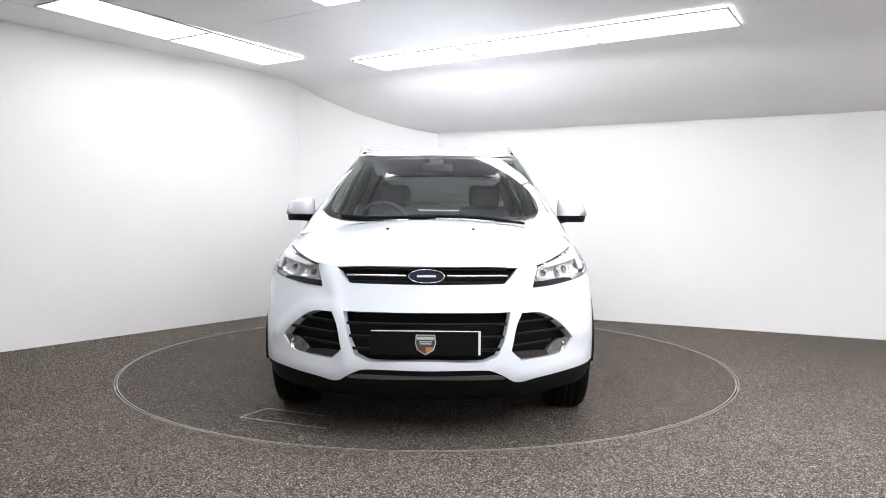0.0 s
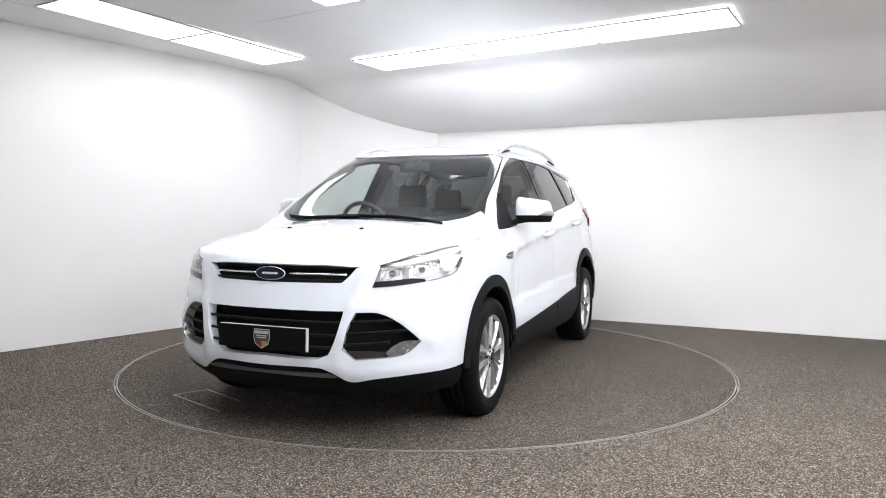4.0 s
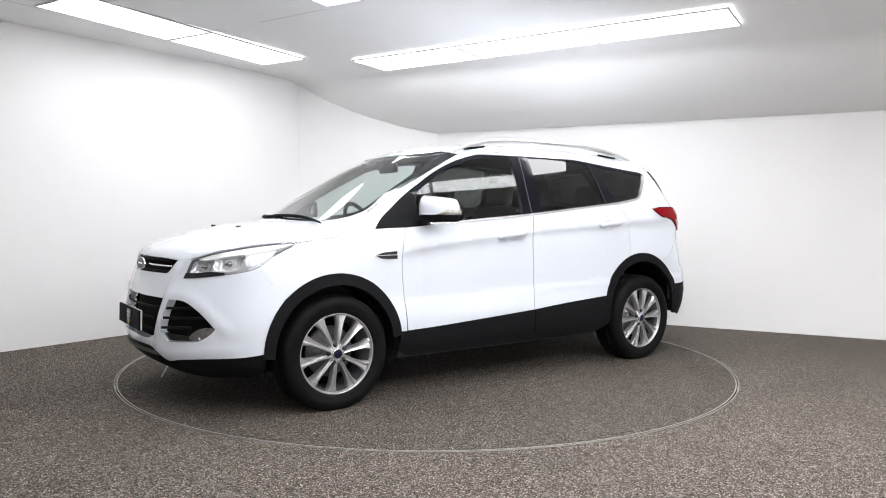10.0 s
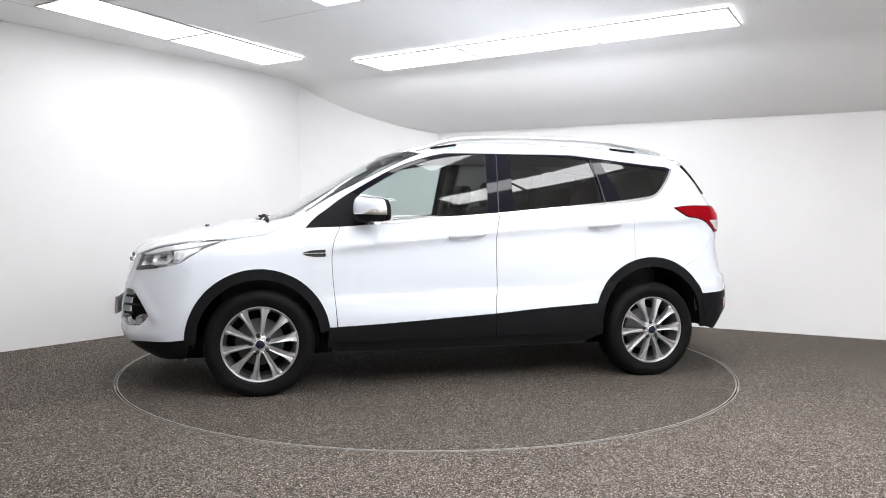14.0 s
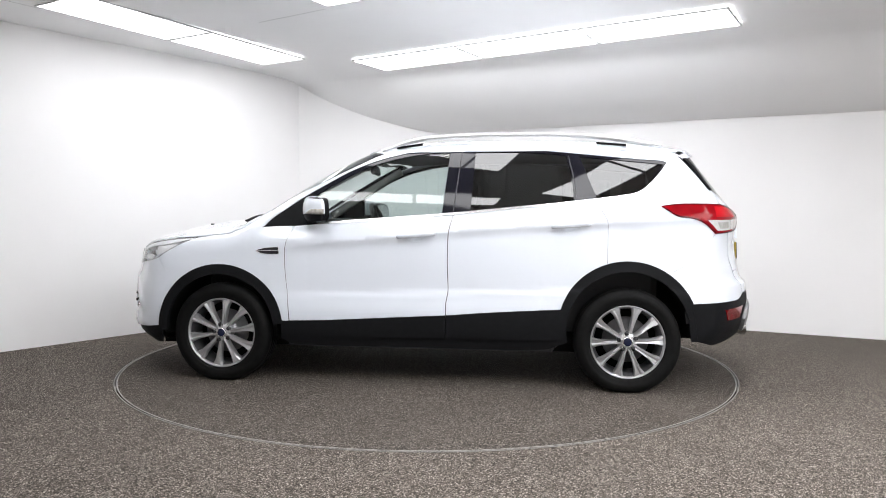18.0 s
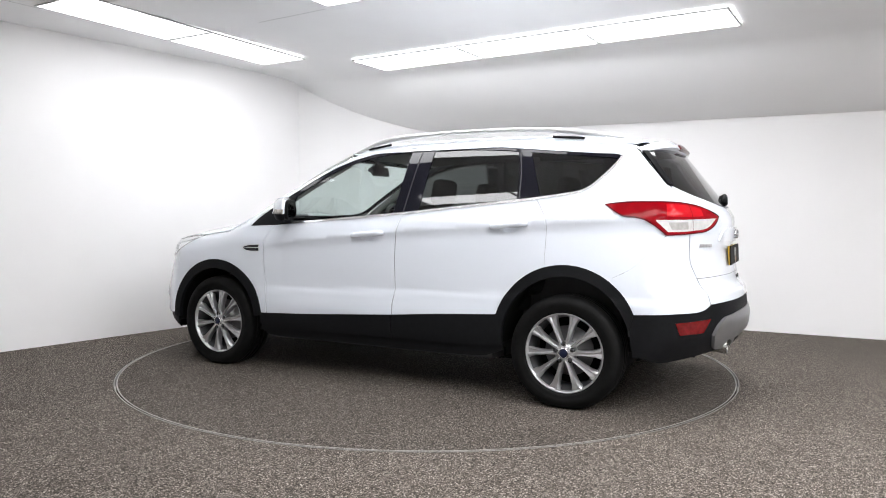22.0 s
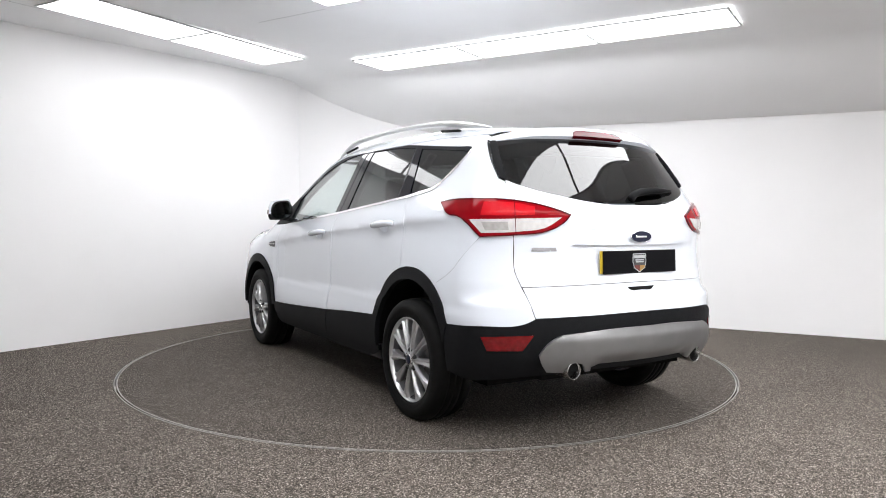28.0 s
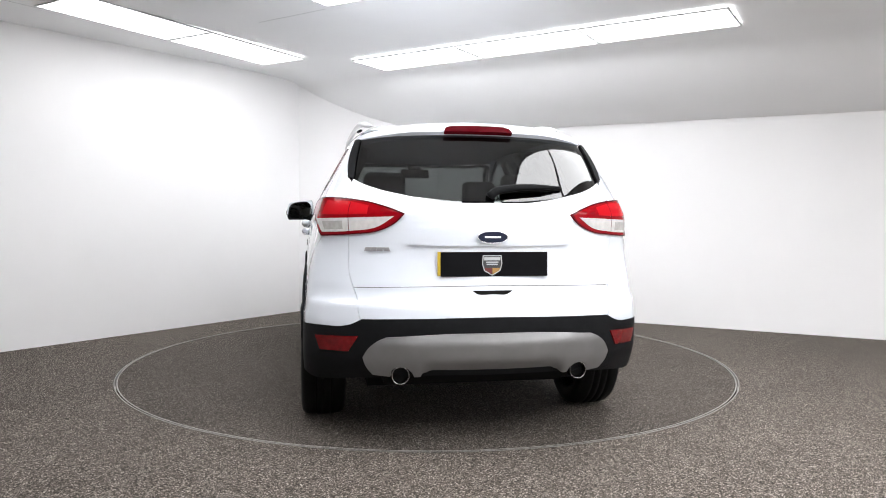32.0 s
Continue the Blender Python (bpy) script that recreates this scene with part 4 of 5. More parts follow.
def build_wheels():
    w = build_wheel()
    w.matrix_basis = Matrix.Translation((1.345, 0.784, 0.326)) @ Matrix.Rotation(radians(10), 4, "Y")
    wheels = [w]
    for x, side, spin in ((-1.345, 1, 3), (1.345, -1, 25), (-1.345, -1, 50)):
        m = Matrix.Translation((x, 0.784 * side, 0.328))
        if side < 0:
            m = m @ Matrix.Rotation(math.pi, 4, "Z")
        wheels.append(copy_thing(w, m @ Matrix.Rotation(radians(spin), 4, "Y")))
    for o in wheels:   # the tyres flatten where they carry the car
        tyre = [c for c in o.children if c.name.startswith("tyre")][0]
        tyre.data = tyre.data.copy()
        m = o.matrix_basis.copy()
        for q in tyre.data.vertices:
            p = m @ q.co
            if p.z < 0.002:
                p.y += 0.5 * (0.002 - p.z) * (1 if q.co.y > 0 else -1) * (1 if p.y > 0 else -1)
                p.z = 0.002
                q.co = m.inverted() @ p
    for cx, cz, r in ((1.35, 0.352, 0.392), (-1.342, 0.394, 0.402)):
        for side in (1, -1):
            verts, faces = [], []
            n = 24
            for i in range(n + 1):
                a = radians(-6 + 192 * i / n)
                for y in (0.885, 0.50):
                    verts.append((cx + r * math.cos(a), y * side, cz + r * math.sin(a)))
            for i in range(n):
                faces.append((2 * i, 2 * i + 1, 2 * i + 3, 2 * i + 2))
            faces.append(tuple(2 * i + 1 for i in range(n + 1)))
            kid(mesh_object("wheel_liner", verts, faces, DARK, True), CAR, "black wheel arch liner")


build_wheels()


# ---- underside and cabin ----
def build_shell():
    xs = np.linspace(-2.02, 1.98, 60)
    for side in (1, -1):
        verts, faces = [], []
        zs = (0.24, 0.35, 0.5, 0.65, 0.8, 0.92, 1.0)
        gx, gz = [g.ravel() for g in np.meshgrid(xs, zs, indexing="ij")]
        for x, z, y in zip(gx, gz, half_width(gx, gz) - 0.055):
            if x > 0.95:
                z = min(z, 0.90 - 0.16 * (x - 0.95))
            if x < -1.65:
                z = max(z, 0.41)
            inset = max(0.0, abs(x) - 1.55) * 0.5
            if min(abs(x - 1.35), abs(x + 1.342)) < 0.44 and z < 0.9:
                y = min(y, 0.52)
            verts.append((x, side * max(0.1, y - inset), z))
        m = len(zs)
        for i in range(len(xs) - 1):
            faces += [(i * m + k, i * m + k + 1, (i + 1) * m + k + 1, (i + 1) * m + k) for k in range(m - 1)]
        kid(mesh_object("inner_side", verts, faces, TRIM), CAR, "dark inner door and body lining")
    bm = bmesh.new()
    slab(bm, -1.62, 1.92, -0.55, 0.55, 0.195, 0.33)
    slab(bm, -2.02, -1.62, -0.50, 0.50, 0.30, 0.44)
    slab(bm, -0.9, 0.9, -0.70, 0.70, 0.225, 0.295)
    slab(bm, -1.0, 1.2, -0.14, 0.14, 0.175, 0.196)
    part("underbody", bm, DARK, CAR, "black underbody")
    bm = bmesh.new()
    slab(bm, 0.98, 1.03, -0.80, 0.80, 0.27, 0.96)
    slab(bm, 1.03, 1.95, -0.55, 0.55, 0.74, 0.77)
    part("bulkhead", bm, DARK, CAR)
    bm = bmesh.new()
    slab(bm, -2.02, -1.98, -0.62, 0.62, 0.40, 1.05)
    part("boot_wall", bm, DARK, CAR)
    for x in (1.345, -1.345):
        bm = bmesh.new()
        slab(bm, x - 0.05, x + 0.05, -0.66, 0.66, 0.29, 0.37)
        part("axle", bm, DARK, CAR)
    hl = [(0.40, 0), (0.38, 0.3), (0.27, 0.56), (0, 0.575), (-0.6, 0.578), (-1.2, 0.57), (-1.6, 0.555), (-1.76, 0.42), (-1.835, 0)]
    panel("headliner", "T", both_y(hl), LINING, CAR, off=-0.045, thick=0, step=0.1, label="pale grey roof lining")
    tail_in = [(0, 1.182), (0.34, 1.195), (0.55, 1.225), (0.72, 1.25), (0.95, 1.235), (1.12, 1.215), (1.05, 0.45), (0, 0.45)]
    panel("tailgate_lining", "R", both(tail_in), TRIM, CAR, off=-0.035, thick=0, step=0.08, label="dark inner tailgate and boot lining")
    # pillar linings
    for a, b, wd in (((1.0, 0.70, 1.12), (0.36, 0.575, 1.50), 0.035), ((-0.22, 0.745, 1.10), (-0.27, 0.565, 1.52), 0.045), ((-1.05, 0.72, 1.20), (-1.03, 0.555, 1.49), 0.04), ((-1.62, 0.70, 1.15), (-1.58, 0.58, 1.47), 0.10)):
        for s in (1, -1):
            tube([(a[0], s * a[1], a[2]), ((a[0] + b[0]) / 2, s * ((a[1] + b[1]) / 2 + 0.012), (a[2] + b[2]) / 2 + 0.01), (b[0], s * b[1], b[2])], wd, LINING if a[0] > 0.5 else TRIM, "pillar_trim", CAR, 10, 0.5, up=(0, 1, 0.3))
    # dashboard
    bm = bmesh.new()
    prof = [(1.10, 1.02), (0.95, 1.055), (0.74, 1.06), (0.64, 1.03), (0.60, 0.96), (0.62, 0.86), (0.72, 0.70), (1.05, 0.60)]
    rows = []
    for y in (-0.74, -0.70, -0.3, 0.0, 0.3, 0.70, 0.74):
        k = 0.02 if abs(y) > 0.72 else 0.0
        rows.append([bm.verts.new((x, y, z - k)) for x, z in prof])
    for r0, r1 in zip(rows, rows[1:]):
        for i in range(len(prof) - 1):
            bm.faces.new((r0[i], r1[i], r1[i + 1], r0[i + 1]))
    bm.faces.new(rows[0])
    bm.faces.new(list(reversed(rows[-1])))
    dash = part("dashboard", bm, TRIM, CAR, "dark grey moulded dashboard", True)
    bm = bmesh.new()
    rounded_box(bm, (0.72, -0.40, 1.07), (0.20, 0.34, 0.07), 0.03)
    rounded_box(bm, (0.76, 0.0, 1.07), (0.16, 0.26, 0.06), 0.02)
    part("instrument_hood", bm, TRIM, dash, "", True)
    # steering wheel on the right
    sw = new("steering_wheel")
    kid(sw, CAR, "black three-spoke steering wheel")
    sw.matrix_basis = Matrix.Translation((0.50, -0.385, 1.045)) @ Matrix.Rotation(radians(-66), 4, "Y")
    ring = [(0.185 * math.cos(a), 0.185 * math.sin(a), 0) for a in np.linspace(0, 2 * math.pi, 33)]
    tube(ring, 0.0165, TRIM, "wheel_ring", sw, 10, smooth_line=False)
    bm = bmesh.new()
    rounded_box(bm, (0, 0, -0.01), (0.14, 0.17, 0.05), 0.02)
    for s in (1, -1):
        rounded_box(bm, (0, s * 0.125, -0.005), (0.05, 0.11, 0.02), 0.008)
    rounded_box(bm, (-0.12, 0, -0.005), (0.11, 0.045, 0.02), 0.008)
    part("wheel_spokes", bm, TRIM, sw, "", True)
    tube([(0.62, -0.385, 0.99), (0.9, -0.385, 0.85)], 0.04, TRIM, "steering_column", CAR, 10, smooth_line=False)
    # seats
    def seat(x, y, w, rests, back_h=0.62):
        s = new("seat")
        kid(s, CAR, "dark grey fabric car seat with headrest")
        s.location = (x, y, 0)
        bm = bmesh.new()
        rounded_box(bm, (0.02, 0, 0.60), (0.50, w, 0.16), 0.05)
        rounded_box(bm, (0.02, 0, 0.42), (0.40, w * 0.8, 0.24), 0.03)
        part("seat_base", bm, FABRIC, s, "", True)
        bm = bmesh.new()
        tilt = Matrix.Rotation(radians(-17), 4, "Y")
        rounded_box(bm, (-0.31, 0, 0.90), (0.13, w * 0.86, back_h), 0.06, 4, tilt)
        for q in (1, -1):
            rounded_box(bm, (-0.285, q * w * 0.40, 0.86), (0.16, w * 0.17, back_h * 0.86), 0.05, 4, tilt)
        part("backrest", bm, FABRIC, s, "", True)
        for yy in rests:
            bm = bmesh.new()
            rounded_box(bm, (-0.435, yy, 1.285), (0.10, 0.25, 0.19), 0.045, 4, Matrix.Rotation(radians(-8), 4, "Y"))
            h = part("headrest", bm, FABRIC, s, "", True)
            for q in (1, -1):
                tube([(-0.40, yy + q * 0.06, 1.08), (-0.43, yy + q * 0.06, 1.22)], 0.006, CHROME, "headrest_post", s, 8, smooth_line=False)
    seat(0.14, 0.37, 0.50, (0,))
    seat(0.14, -0.37, 0.50, (0,))
    seat(-0.78, 0.0, 1.28, (0.42, -0.42), 0.56)
    # mirror, console, shelf
    bm = bmesh.new()
    rounded_box(bm, (0.47, 0, 1.475), (0.035, 0.24, 0.075), 0.017, 3, Matrix.Rotation(radians(12), 4, "Y"))
    rm = part("interior_mirror", bm, TRIM, CAR, "black interior rear-view mirror", True)
    bm = bmesh.new()
    rounded_box(bm, (0.505, 0, 1.505), (0.11, 0.11, 0.035), 0.015, 3, Matrix.Rotation(radians(28), 4, "Y"))
    part("mirror_mount", bm, TRIM, rm, "", True)
    bm = bmesh.new()
    rounded_box(bm, (0.10, 0, 0.55), (0.9, 0.2, 0.25), 0.03)
    rounded_box(bm, (-0.05, 0, 0.72), (0.35, 0.17, 0.10), 0.03)
    part("centre_console", bm, TRIM, CAR, "", True)
    bm = bmesh.new()
    rounded_box(bm, (-1.60, 0, 1.02), (0.72, 1.26, 0.03), 0.01)
    part("parcel_shelf", bm, TRIM, CAR, "", True)


build_shell()


# ---- outer fittings ----
def build_mirror(side):
    """Door mirror: white shell, indicator strip, black lower half and foot."""
    m = new("door_mirror")
    kid(m, CAR, "white door mirror with black base")

    def shape(name, zlo, zhi, mat, grow=0.0, label=""):
        verts, faces = [], []
        ny, nx = 15, 17
        for j in range(ny):
            v = j / (ny - 1)
            z = zlo + (zhi - zlo) * v
            zz = (z - 1.085) / 0.155
            half = (1 - abs(2 * zz - 1) ** 2.3) ** (1 / 2.3) if 0 < zz < 1 else 0.02
            for i in range(nx):
                a = math.pi * 2 * i / (nx - 1)
                c, s = math.cos(a), math.sin(a)
                ex = 2.4
                cx = math.copysign(abs(c) ** (2 / ex), c)
                sy = math.copysign(abs(s) ** (2 / ex), s)
                y = 0.945 + (0.108 + grow) * cx * (0.80 + 0.20 * half) * (1 - 0.16 * zz ** 2 * (cx > 0))
                depth = 0.066 if sy > 0 else 0.044
                x = 0.672 + (depth + 0.014 + grow) * sy * (0.40 + 0.60 * half) * (1 - 0.18 * max(0, cx)) - 0.03 * max(0, cx) ** 2
                verts.append((x, side * y, z + 0.012 * cx * (v if zhi > 1.2 else 0) * -1))
        for j in range(ny - 1):
            for i in range(nx - 1):
                q = (j * nx + i, j * nx + i + 1, (j + 1) * nx + i + 1, (j + 1) * nx + i)
                faces.append(q if side > 0 else tuple(reversed(q)))
        faces += [tuple(range(nx - 1)), tuple((ny - 1) * nx + i for i in reversed(range(nx - 1)))]
        return kid(mesh_object(name, verts, faces, mat, True), m, label)

    shape("mirror_shell", 1.131, 1.2385, PAINT, 0.002, "white painted mirror cap")
    shape("mirror_base", 1.086, 1.131, PLASTIC, 0.0)
    verts, faces = [], []
    k = 15
    for i in range(k):
        a = radians(-12 + 84 * i / (k - 1))
        c, sn = math.cos(a), math.sin(a)
        cx, sy = abs(c) ** (2 / 2.4), math.copysign(abs(sn) ** (2 / 2.4), sn)
        top = 1.135 + 0.032 * min(1.0, 3.0 * (1 - i / (k - 1)))
        for z in (1.134, 0.5 * (1.134 + top), top):
            zz = (z - 1.085) / 0.155
            half = (1 - abs(2 * zz - 1) ** 2.3) ** (1 / 2.3)
            y = 0.945 + 0.114 * cx * (0.80 + 0.20 * half) * (1 - 0.16 * zz ** 2)
            depth = 0.066 if sy > 0 else 0.044
            x = 0.672 + (depth + 0.020) * sy * (0.40 + 0.60 * half) * (1 - 0.18 * cx) - 0.03 * cx ** 2
            verts.append((x, side * y, z - 0.006 * cx))
    for i in range(k - 1):
        for j in (0, 1):
            q = (3 * i + j, 3 * i + 3 + j, 3 * i + 4 + j, 3 * i + 1 + j)
            faces.append(tuple(reversed(q)) if side > 0 else q)
    o = kid(mesh_object("indicator", verts, faces, INDICATOR, True), m, "clear indicator strip")
    th = o.modifiers.new("thickness", "SOLIDIFY")
    th.thickness, th.offset = 0.006, 0.0
    tube([(0.70, side * 0.80, 1.075), (0.69, side * 0.85, 1.092), (0.67, side * 0.90, 1.105)], [0.030, 0.027, 0.03], PLASTIC, "mirror_arm", m, 10, 0.7)
    for name, x0, x1, w, h, mat, label in (("mirror_surround", 0.594, 0.618, 0.094, 0.071, PLASTIC, ""), ("mirror_glass", 0.590, 0.597, 0.084, 0.061, MIRROR, "reflecting mirror glass")):
        verts, faces = [], []
        k = 32
        for x in (x0, x1):
            for i in range(k):
                a = 2 * math.pi * i / k
                c, sn = math.cos(a), math.sin(a)
                cy, cz = math.copysign(abs(c) ** 0.62, c), math.copysign(abs(sn) ** 0.62, sn)
                verts.append((x, side * (0.945 + w * cy * (1 - 0.10 * cz)), 1.163 + h * cz - 0.010 * cy))
        for i in range(k):
            n = (i + 1) % k
            faces.append((i, n, k + n, k + i))
        faces += [tuple(range(k)), tuple(reversed(range(k, 2 * k)))]
        kid(mesh_object(name, verts, faces, mat), m, label)
    for o in m.children:   # the housing sweeps back towards its tip
        for q in o.data.vertices:
            q.co.x += 0.012 - 0.42 * max(abs(q.co.y) - 0.925, -0.06)


INDICATOR = material("indicator_lens", (0.36, 0.34, 0.31), 0.15, coat=0.5, vary=0.35, vary_scale=45)


BADGE_GREY = material("badge_grey", (0.36, 0.36, 0.37), 0.3, 0.3)


def build_fittings():
    for s in (1, -1):
        build_mirror(s)
        rail = tube([(0.30, s * 0.578, 1.570), (0.22, s * 0.578, 1.598), (0.12, s * 0.577, 1.630), (0.0, s * 0.575, 1.655), (-0.3, s * 0.572, 1.675), (-0.686, s * 0.566, 1.681), (-1.0, s * 0.558, 1.676), (-1.22, s * 0.550, 1.660), (-1.42, s * 0.540, 1.632), (-1.60, s * 0.525, 1.604)],
                    [0.007, 0.018, 0.020, 0.017, 0.016, 0.016, 0.017, 0.021, 0.021, 0.007], RAIL, "roof_rail", CAR, 14, 0.85, label="silver roof rail")
        for x0, x1, z0, z1 in ((0.20, 0.02, 1.592, 1.618), (-1.16, -1.36, 1.622, 1.606)):
            tube([(x0, s * 0.572, z0), (x1, s * 0.570, z1)], 0.009, PLASTIC, "rail_foot", rail, 8, 0.9, smooth_line=False)
    # belt trim
    belt = [(0.69, 1.0665), (0.274, 1.097), (-0.222, 1.137), (-0.661, 1.181), (-1.134, 1.230), (-1.307, 1.254), (-1.397, 1.270), (-1.446, 1.293), (-1.512, 1.352), (-1.583, 1.431), (-1.618, 1.482)]
    line = curve(belt, 0.03, False)
    up, lo = [], []
    for i, p in enumerate(line):
        t = (line[min(i + 1, len(line) - 1)] - line[max(i - 1, 0)]).normalized()
        nrm = Vector((t.y, -t.x))
        up.append(tuple(p + nrm * 0.0072))
        lo.append(tuple(p - nrm * 0.0065))
    pair("belt_trim", "S", up + list(reversed(lo)), CHROME_STRIP, CAR, off=0.006, thick=0.01, step=0.05, raw=True, label="bright chrome strip under the windows")
    # handles
    for s in (1, -1):
        for x0, x1, z0, z1 in ((0.140, -0.102, 0.982, 1.005), (-0.866, -1.100, 1.056, 1.076)):
            o0, n0 = outward("S", x0, z0)
            o1, n1 = outward("S", x1, z1)
            f = lambda v: Vector((v.x, v.y * s, v.z))
            a, b = f(o0), f(o1)
            nn = f(n0)
            h = tube([a + nn * 0.004, a.lerp(b, 0.08) + nn * 0.028, a.lerp(b, 0.5) + nn * 0.036, a.lerp(b, 0.92) + nn * 0.028, b + nn * 0.004], [0.012, 0.018, 0.019, 0.018, 0.012], PAINT, "door_handle", CAR, 12, 1.1, label="white door handle")
            for fr in (0.05, 0.95):
                bm = bmesh.new()
                rounded_box(bm, a.lerp(b, fr) + nn * 0.004, (0.012, 0.012, 0.018), 0.004)
                part("handle_seat", bm, PLASTIC, h, "", True)
    cups = ((0.02, 0.988), (-0.98, 1.062))
    for cx, cz in cups:
        pair("handle_cup", "S", shrink(cup(cx, cz), -0.002), PAINT, CAR, off=-0.001, thick=0, step=0.018, sink=lambda uv, cx=cx, cz=cz: 0.013 * np.clip(1 - ((uv[:, 0] - cx) / 0.062) ** 2 - ((uv[:, 1] - cz) / 0.036) ** 2, 0, 1) ** 0.7)
    # wing vents
    vent = [(1.10, 0.886), (1.05, 0.902), (0.94, 0.911), (0.943, 0.862), (1.02, 0.861), (1.075, 0.870)]
    vents = pair("wing_vent", "S", vent, CHROME, CAR, off=0.004, thick=0.01, step=0.03, label="chrome framed wing vent")
    for s in (0, 1):
        panel("vent_mesh", "S", [(1.091, 0.8875), (1.047, 0.9006), (0.9455, 0.9088), (0.9465, 0.888)], GLOSS_BLACK, vents[s], off=0.0055, thick=0, step=0.03, mirror=bool(s))
        panel("vent_mesh", "S", [(1.090, 0.8845), (0.947, 0.8850), (0.947, 0.8637), (1.02, 0.8630), (1.070, 0.8712)], GLOSS_BLACK, vents[s], off=0.0055, thick=0, step=0.03, mirror=bool(s))
    # spoiler
    lipo = [(0, 1.588), (0.3, 1.583), (0.6, 1.568), (0.80, 1.548), (0.90, 1.528), (0.87, 1.513), (0.6, 1.530), (0.3, 1.537), (0, 1.539)]
    sp = panel("roof_spoiler", "R", both(lipo), PAINT, CAR, off=0.024, thick=0.04, step=0.025, sink=lambda uv: 0.02 * np.clip((abs(uv[:, 0]) - 0.5) / 0.35, 0, 1), label="white roof spoiler over the rear window")
    stop = [(0, 1.567), (0.225, 1.563), (0.258, 1.555), (0.268, 1.535), (0, 1.536)]
    panel("high_brake_lamp", "R", both(stop), DARK_RED, sp, off=0.031, thick=0.022, step=0.02, label="dark red high-level brake lamp")
    # tail
    brow = [(0, 1.066), (0.2, 1.064), (0.31, 1.058), (0.372, 1.033), (0.412, 0.985), (0.2, 0.981), (0, 0.980)]
    panel("plate_brow", "R", both(brow), PAINT, CAR, off=0.016, thick=0.022)
    slot = [(0, 0.768), (0.098, 0.768), (0.072, 0.750), (0, 0.750)]
    panel("tailgate_handle", "R", both(slot), DARK, CAR, off=0.0045, thick=0, step=0.03, label="dark grip recess")
    wiper = tube([(-2.118, 0.0, 1.215), (-2.115, -0.03, 1.240), (-2.10, -0.15, 1.262), (-2.078, -0.28, 1.266), (-2.045, -0.385, 1.268)], [0.022, 0.020, 0.017, 0.014, 0.005], PLASTIC, "rear_wiper", CAR, 10, 0.8, up=(1, 0, 0), label="black rear wiper arm")
    tube([(-2.10, -0.06, 1.238), (-2.07, -0.25, 1.250), (-2.04, -0.39, 1.258)], 0.007, DARK, "wiper_blade", wiper, 8)
    # exhausts
    for s in (1, -1):
        v, f = lathe([(0.030, 0.10), (0.040, 0.10), (0.043, -0.0), (0.041, -0.004), (0.038, 0.0), (0.036, 0.1)], 32)
        e = kid(mesh_object("exhaust_tip", v, f, CHROME_WORN, True), CAR, "round chrome exhaust tailpipe")
        e.matrix_basis = Matrix.Translation((-2.188, s * 0.437, 0.372)) @ Matrix.Rotation(radians(-90), 4, "Z")
        bm = bmesh.new()
        bmesh.ops.create_cone(bm, cap_ends=True, segments=24, radius1=0.036, radius2=0.036, depth=0.01, matrix=Matrix.Translation((-2.15, s * 0.437, 0.372)) @ Matrix.Rotation(radians(90), 4, "Y"))
        part("exhaust_bore", bm, DARK, CAR)
    # badges
    def oval(name, c, n, w, h):
        m = facing(c, n)
        o = new(name)
        kid(o, CAR, "blue oval badge with a chrome rim")
        o.matrix_basis = m
        verts, faces = [], []
        k = 40
        for r, z in ((1.0, -0.004), (1.0, 0.003), (0.98, 0.0055), (0.955, 0.0045)):
            verts += [(w / 2 * r * math.cos(2 * math.pi * i / k), h / 2 * (1 - (1 - r) * w / h * 0.6) * math.sin(2 * math.pi * i / k), z) for i in range(k)]
        for a in range(3):
            faces += [(a * k + i, a * k + (i + 1) % k, (a + 1) * k + (i + 1) % k, (a + 1) * k + i) for i in range(k)]
        kid(mesh_object("badge_rim", verts, faces, CHROME, True), o)
        v2 = [(w / 2 * 0.96 * math.cos(2 * math.pi * i / k), h / 2 * 0.935 * math.sin(2 * math.pi * i / k), 0.0045) for i in range(k)]
        kid(mesh_object("badge_face", v2, [tuple(range(k))], BADGE_BLUE), o)
        bm = bmesh.new()
        rounded_box(bm, (0, 0, 0.005), (w * 0.52, h * 0.17, 0.003), 0.0014)
        part("badge_bar", bm, CHROME, o, "plain chrome bar")

    oval("front_badge", (2.205, 0, 0.829), (1, 0, 0.10), 0.178, 0.068)
    oval("rear_badge", (-2.192, 0, 1.022), (-1, 0, 0.03), 0.150, 0.058)
    bm = bmesh.new()
    for i, (ww, tilt) in enumerate(((0.030, 0.3), (0.028, 0.3), (0.030, 0.3), (0.030, -0.3))):
        y = 0.605 - i * 0.037
        p = lay("R", [(math.atan2(y, 0.885), 0.961)])[0]
        m = facing(Vector(p) + Vector((-0.004, 0, 0)), normals(p[None])[0])
        v = slab(bm, -ww / 2, ww / 2, -0.009, 0.009, -0.002, 0.003)
        for q in v:
            q.co.x += q.co.y * tilt
        bmesh.ops.transform(bm, matrix=m, verts=v)
    part("model_badge", bm, BADGE_GREY, CAR, "chrome model badge, plain bars")

